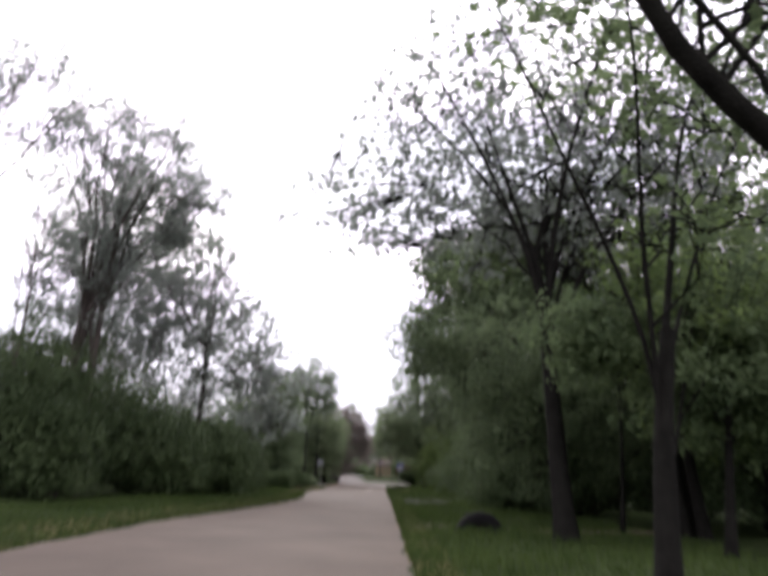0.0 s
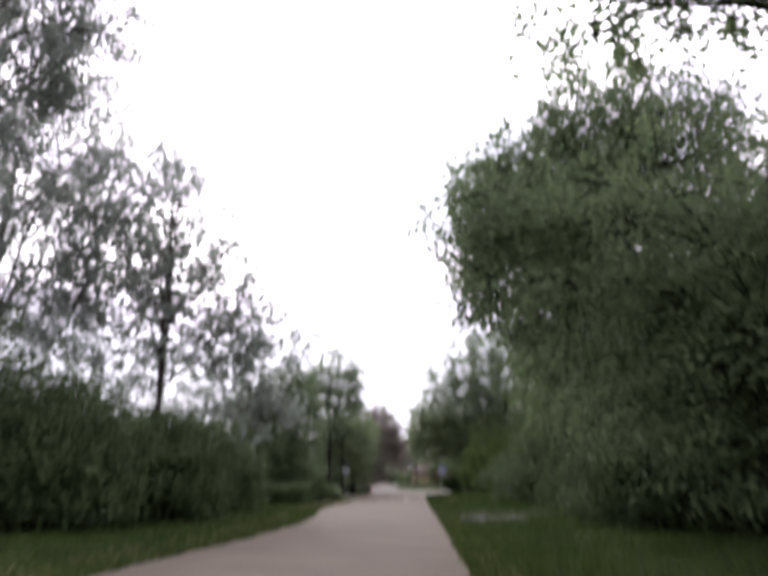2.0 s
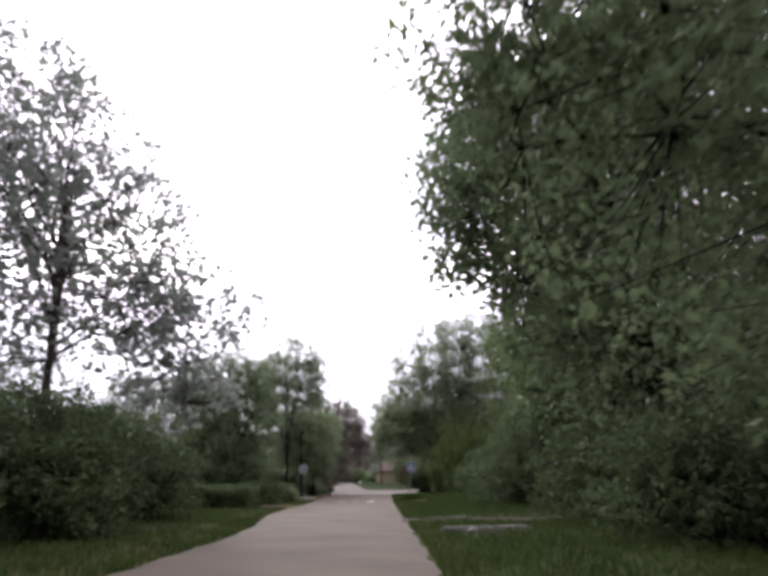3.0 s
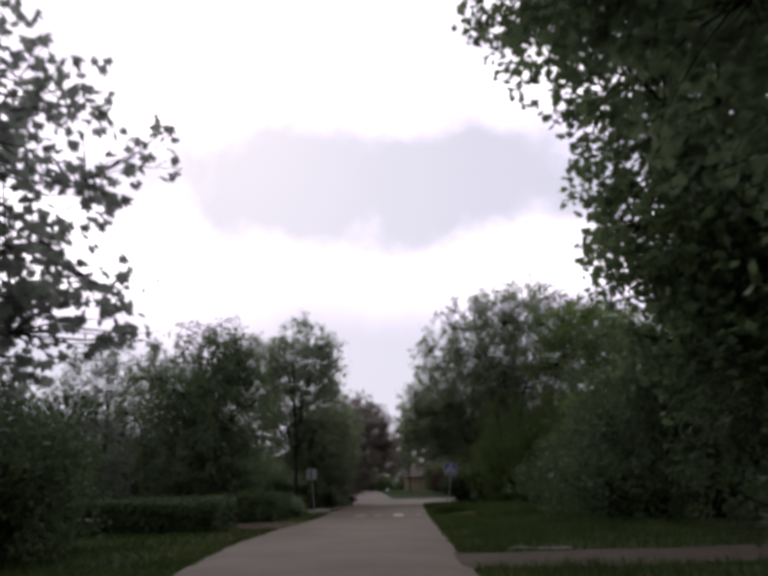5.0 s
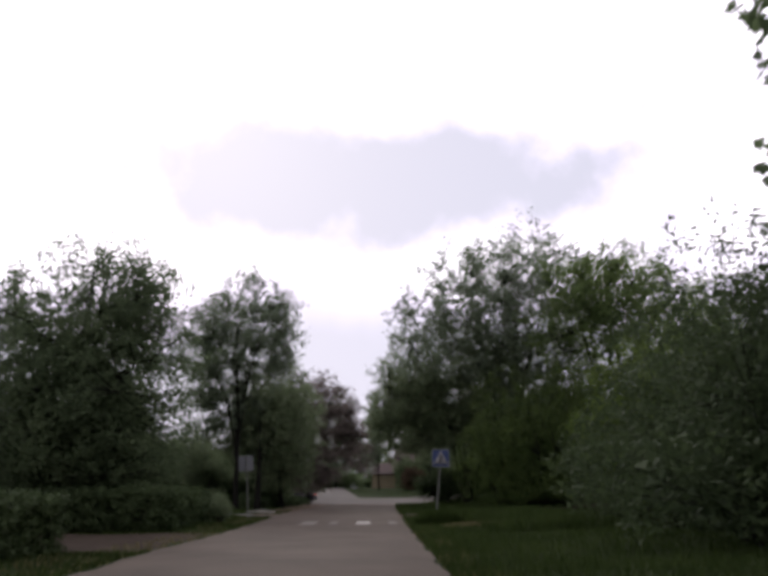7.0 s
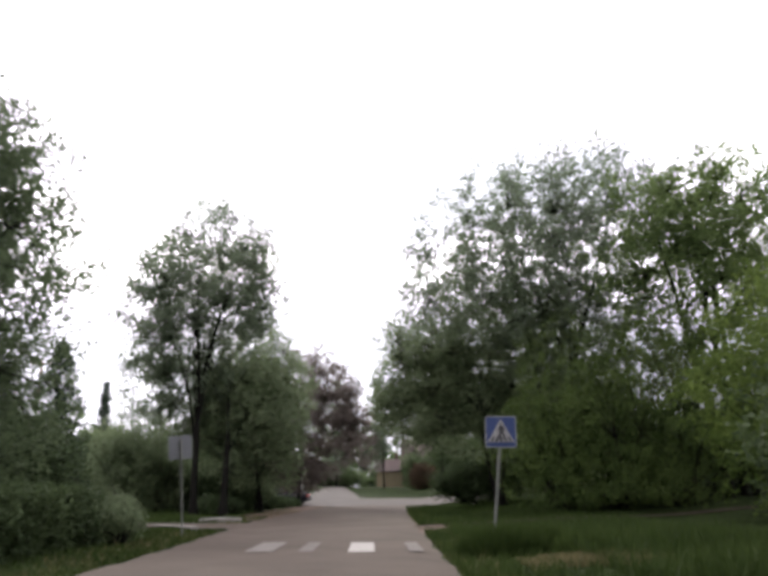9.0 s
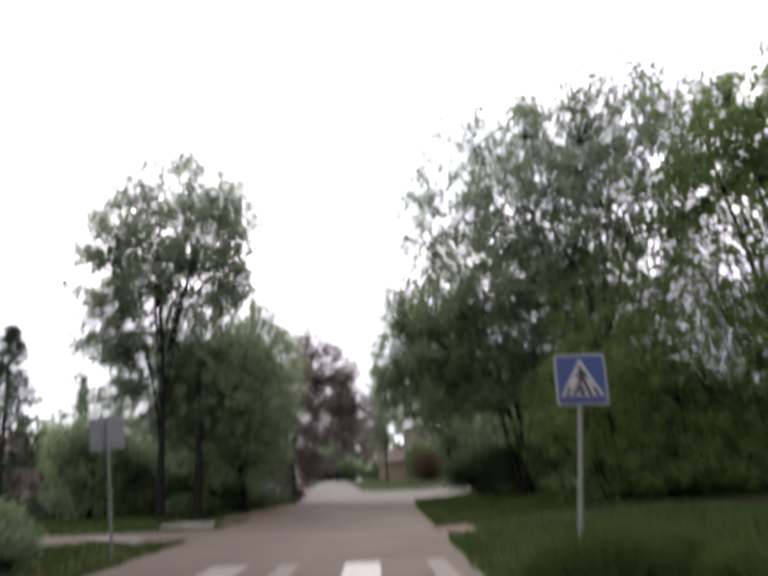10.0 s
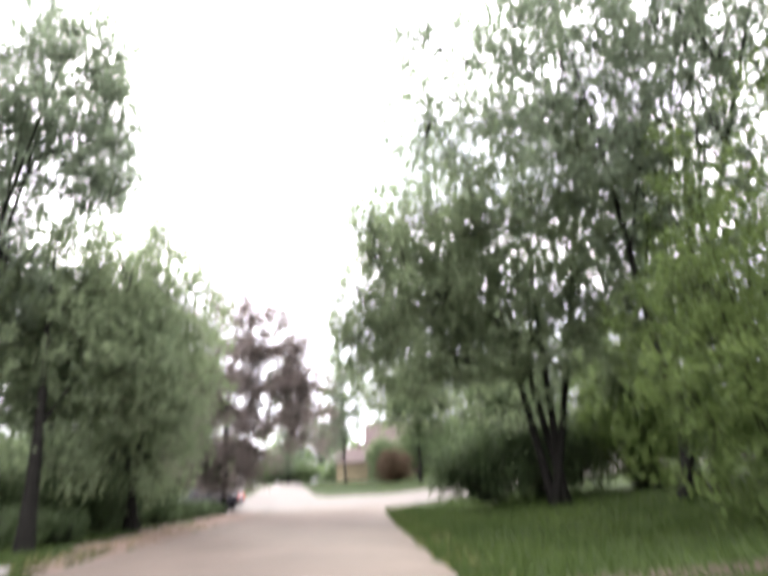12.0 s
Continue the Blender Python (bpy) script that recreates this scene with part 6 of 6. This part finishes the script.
def utility_pole(x, y, h):
    root = thing("utility_pole", (x, y, float(ground_z(x, y)) - 0.1), "weathered wooden power pole with crossarm and three insulators", "power pole", turn=-10)
    part("pole", cyl_bm(0.14, 0.10, h, (0, 0, h / 2), 12), M["wood"], root)
    part("crossarm", box_bm((1.9, 0.10, 0.12), (0, 0, h - 0.5), 0.01), M["wood"], root)
    for k in (-0.85, 0.0, 0.85):
        zb = h - 0.5 if k else h - 0.02
        pin = part("pin", cyl_bm(0.015, 0.015, 0.22, (k, 0, zb + 0.14), 8), M["steel"], root)
        b = cyl_bm(0.075, 0.05, 0.12, (k, 0, zb + 0.24), 12, bevel=0.01)
        part("insulator", b, M["porcelain"], root)
    return root


utility_pole(-26.5, 118.2, 11.8)


def gate_pillar(x, y):
    root = thing("gate_pillar", (x, y, float(ground_z(x, y)) - 0.05), "white painted gate pillar beside the far street", "gate pillar")
    part("shaft", box_bm((0.55, 0.55, 1.75), (0, 0, 0.875), 0.02), M["white_paint"], root)
    part("cap", box_bm((0.70, 0.70, 0.12), (0, 0, 1.81), 0.03), M["white_paint"], root)
    return root


gate_pillar(-8.6, 150.0)


def panel_fence(x0, x1, y, h):
    root = thing("concrete_fence", ((x0 + x1) / 2, y, float(ground_z((x0 + x1) / 2, y)) - 0.05), "pale concrete panel fence across the street", "fence")
    n = 4
    w = x1 - x0
    for k in range(n + 1):
        part("post", box_bm((0.16, 0.16, h + 0.1), (-w / 2 + w * k / n, 0, (h + 0.1) / 2), 0.01), M["concrete"], root)
        if k < n:
            part("panel", box_bm((w / n - 0.17, 0.07, h - 0.05), (-w / 2 + w * (k + 0.5) / n, 0, h / 2), 0.01), M["concrete"], root)
    return root


panel_fence(16.5, 27.0, 137.0, 1.3)


# ---- grass ----
def grass_patch(name, n, xfun, y0, y1, hmin, hmax, mat, label, seed, wide=0.016):
    rng = np.random.default_rng(seed)
    y = rng.uniform(y0, y1, n)
    x = xfun(y, rng)
    z = ground_z(x, y)
    hgt = rng.uniform(hmin, hmax, n) * (0.7 + 0.5 * (grain(np.c_[x, y, 0 * x], 0.8, seed) + 0.4).clip(0, 1.5))
    a = rng.uniform(0, math.pi, n)
    w = wide * rng.uniform(0.6, 1.4, n)
    lean = rng.normal(size=(n, 2)) * 0.35 * hgt[:, None]
    p = np.c_[x, y, z]
    side = np.c_[np.cos(a) * w, np.sin(a) * w, 0 * a]
    v = np.stack([p - side, p + side, p + np.c_[lean, hgt]], 1).reshape(-1, 3)
    ob = mesh_object(name, v, None, np.arange(n * 3).reshape(n, 3), mat)
    return tagged(ob, label, "grass", kind="stuff")


def off_drive(x, y, right):
    on = (np.abs(y - 48.6) < 1.7) | (np.abs(y - 21.5) < 0.6) | ((np.abs(y - 41.5) < 0.5) & (x < 4.4)) | ((np.abs(y - 39.4) < 1.0) & (np.abs(x - 2.65) < 0.6)) | ((np.abs(y - 84.9) < 2.1) & (x < 2.4)) if right else (np.abs(y - 68) < 3.7) | (np.abs(y - 88.1) < 2.5)
    return np.where(on, 400.0, x)


grass_patch("verge_grass_right", 90000, lambda y, r: off_drive(edge(RIGHT_EDGE, y) + 0.05 + 7.5 * r.uniform(0, 1, len(y)) ** 1.6, y, True), 6, 112, 0.06, 0.22, M["grass"], "uneven green verge grass", 7)
grass_patch("verge_grass_left", 60000, lambda y, r: off_drive(edge(LEFT_EDGE, y) - 0.05 - 5.5 * r.uniform(0, 1, len(y)) ** 1.5, y, False), 10, 96, 0.05, 0.18, M["grass"], "short green grass beside the road", 8)
grass_patch("lawn_grass", 34000, lambda y, r: np.where(np.abs(y - 88.1) < 2.6, -400.0, edge(LEFT_EDGE, y) - np.interp(y, [93, 98, 112], [0.7, 2.0, 2.4]) - 17.0 * r.uniform(0, 1, len(y))), 78, 112, 0.05, 0.13, M["grass"], "short green lawn beside the side entry", 12, wide=0.03)
grass_patch("dry_grass", 9000, lambda y, r: off_drive(np.where(r.uniform(size=len(y)) < 0.5, edge(RIGHT_EDGE, y) + r.uniform(0, 0.7, len(y)), edge(LEFT_EDGE, y) - r.uniform(0, 1.2, len(y))), y, True), 8, 108, 0.05, 0.16, M["grass_dry"], "dry yellow grass along the road edges", 9)
grass_patch("tall_grass", 9000, lambda y, r: 6 + r.normal(size=len(y)).clip(-1.6, 2.5) * 1.5, 69, 81, 0.25, 0.6, M["grass"], "tall rough grass under the bushes", 11, wide=0.02)


def grass_tussock(x, y, r, h, n, seed):
    """A round clump: blades fan out from a domed middle."""
    rng = np.random.default_rng(seed)
    a, d = rng.uniform(0, 2 * math.pi, n), r * rng.uniform(0, 1, n) ** 0.6
    px, py = x + d * np.cos(a), y + d * np.sin(a) * 0.9
    hgt = h * np.sqrt(np.clip(1.05 - (d / r) ** 2, 0.05, 1)) * rng.uniform(0.75, 1.1, n)
    lean = np.c_[np.cos(a), np.sin(a)] * (0.45 * d / r)[:, None] * hgt[:, None] + rng.normal(size=(n, 2)) * 0.12 * hgt[:, None]
    p = np.c_[px, py, ground_z(px, py)]
    turn = rng.uniform(0, math.pi, n)
    side = np.c_[np.cos(turn), np.sin(turn), 0 * turn] * 0.018
    v = np.stack([p - side, p + side, p + np.c_[lean, hgt]], 1).reshape(-1, 3)
    ob = mesh_object("grass_tussock", v, None, np.arange(n * 3).reshape(n, 3), M["grass"])
    return tagged(ob, "tall rounded grass tussock round the sign post", "grass", kind="stuff")


grass_tussock(2.45, 74.2, 0.85, 0.62, 4200, 10)
grass_tussock(3.35, 74.7, 0.70, 0.55, 3000, 14)
grass_tussock(3.9, 73.6, 0.60, 0.42, 2200, 15)
grass_patch("dry_grass", 2200, lambda y, r: 3.6 + 0.7 * r.normal(size=len(y)).clip(-1.6, 1.6), 71.2, 72.8, 0.05, 0.16, M["grass_dry"], "dry trampled grass before the tussocks", 16)


# ---- far woods that close the view ----
def far_woods():
    rng = np.random.default_rng(200)
    blobs = []
    for x in np.arange(-150, 151, 7.0):
        blobs.append((x + rng.normal() * 2, 235 + rng.normal() * 8, 4 + rng.uniform(1, 4), 5.5, 5, rng.uniform(5, 8)))
    for y in np.arange(-30, 245, 7.0):
        for s in (-1, 1):
            blobs.append((s * (38 + rng.uniform(0, 12)) - (6 if s < 0 else 0), y + rng.normal() * 2, 3.5 + rng.uniform(0, 3), 5, 5.5, rng.uniform(4.5, 7.5)))
    for x in np.arange(-40, 41, 7.0):
        blobs.append((x, -45 + rng.normal() * 4, 4, 5.5, 5, 6))
    mid = []
    for x in np.arange(-44, 45, 5.0):
        mid.append((x + rng.normal(), 196 + rng.normal() * 5 + abs(x) * 0.2, 2.6 + rng.uniform(0, 1.5), 4.2, 3.5, rng.uniform(3.0, 5.0)))
    mid = [m for m in mid if not -21 < m[0] < 2.5]
    tip = np.concatenate([sample_crown(blobs, 11000, rng, 0.4, -0.3), sample_crown(mid, 3500, rng, 0.4, -0.6)])
    at = np.repeat(tip, 7, 0) + rng.normal(size=(len(tip) * 7, 3)) * 0.7
    at = at[at[:, 2] > 0.1]
    tagged(foliage("far_woods", at, 0.9, rng, 0.3, 0.7, M["leaf_dark"], None, False), "dense green woods and gardens closing the distance", "woods", kind="stuff")


far_woods()
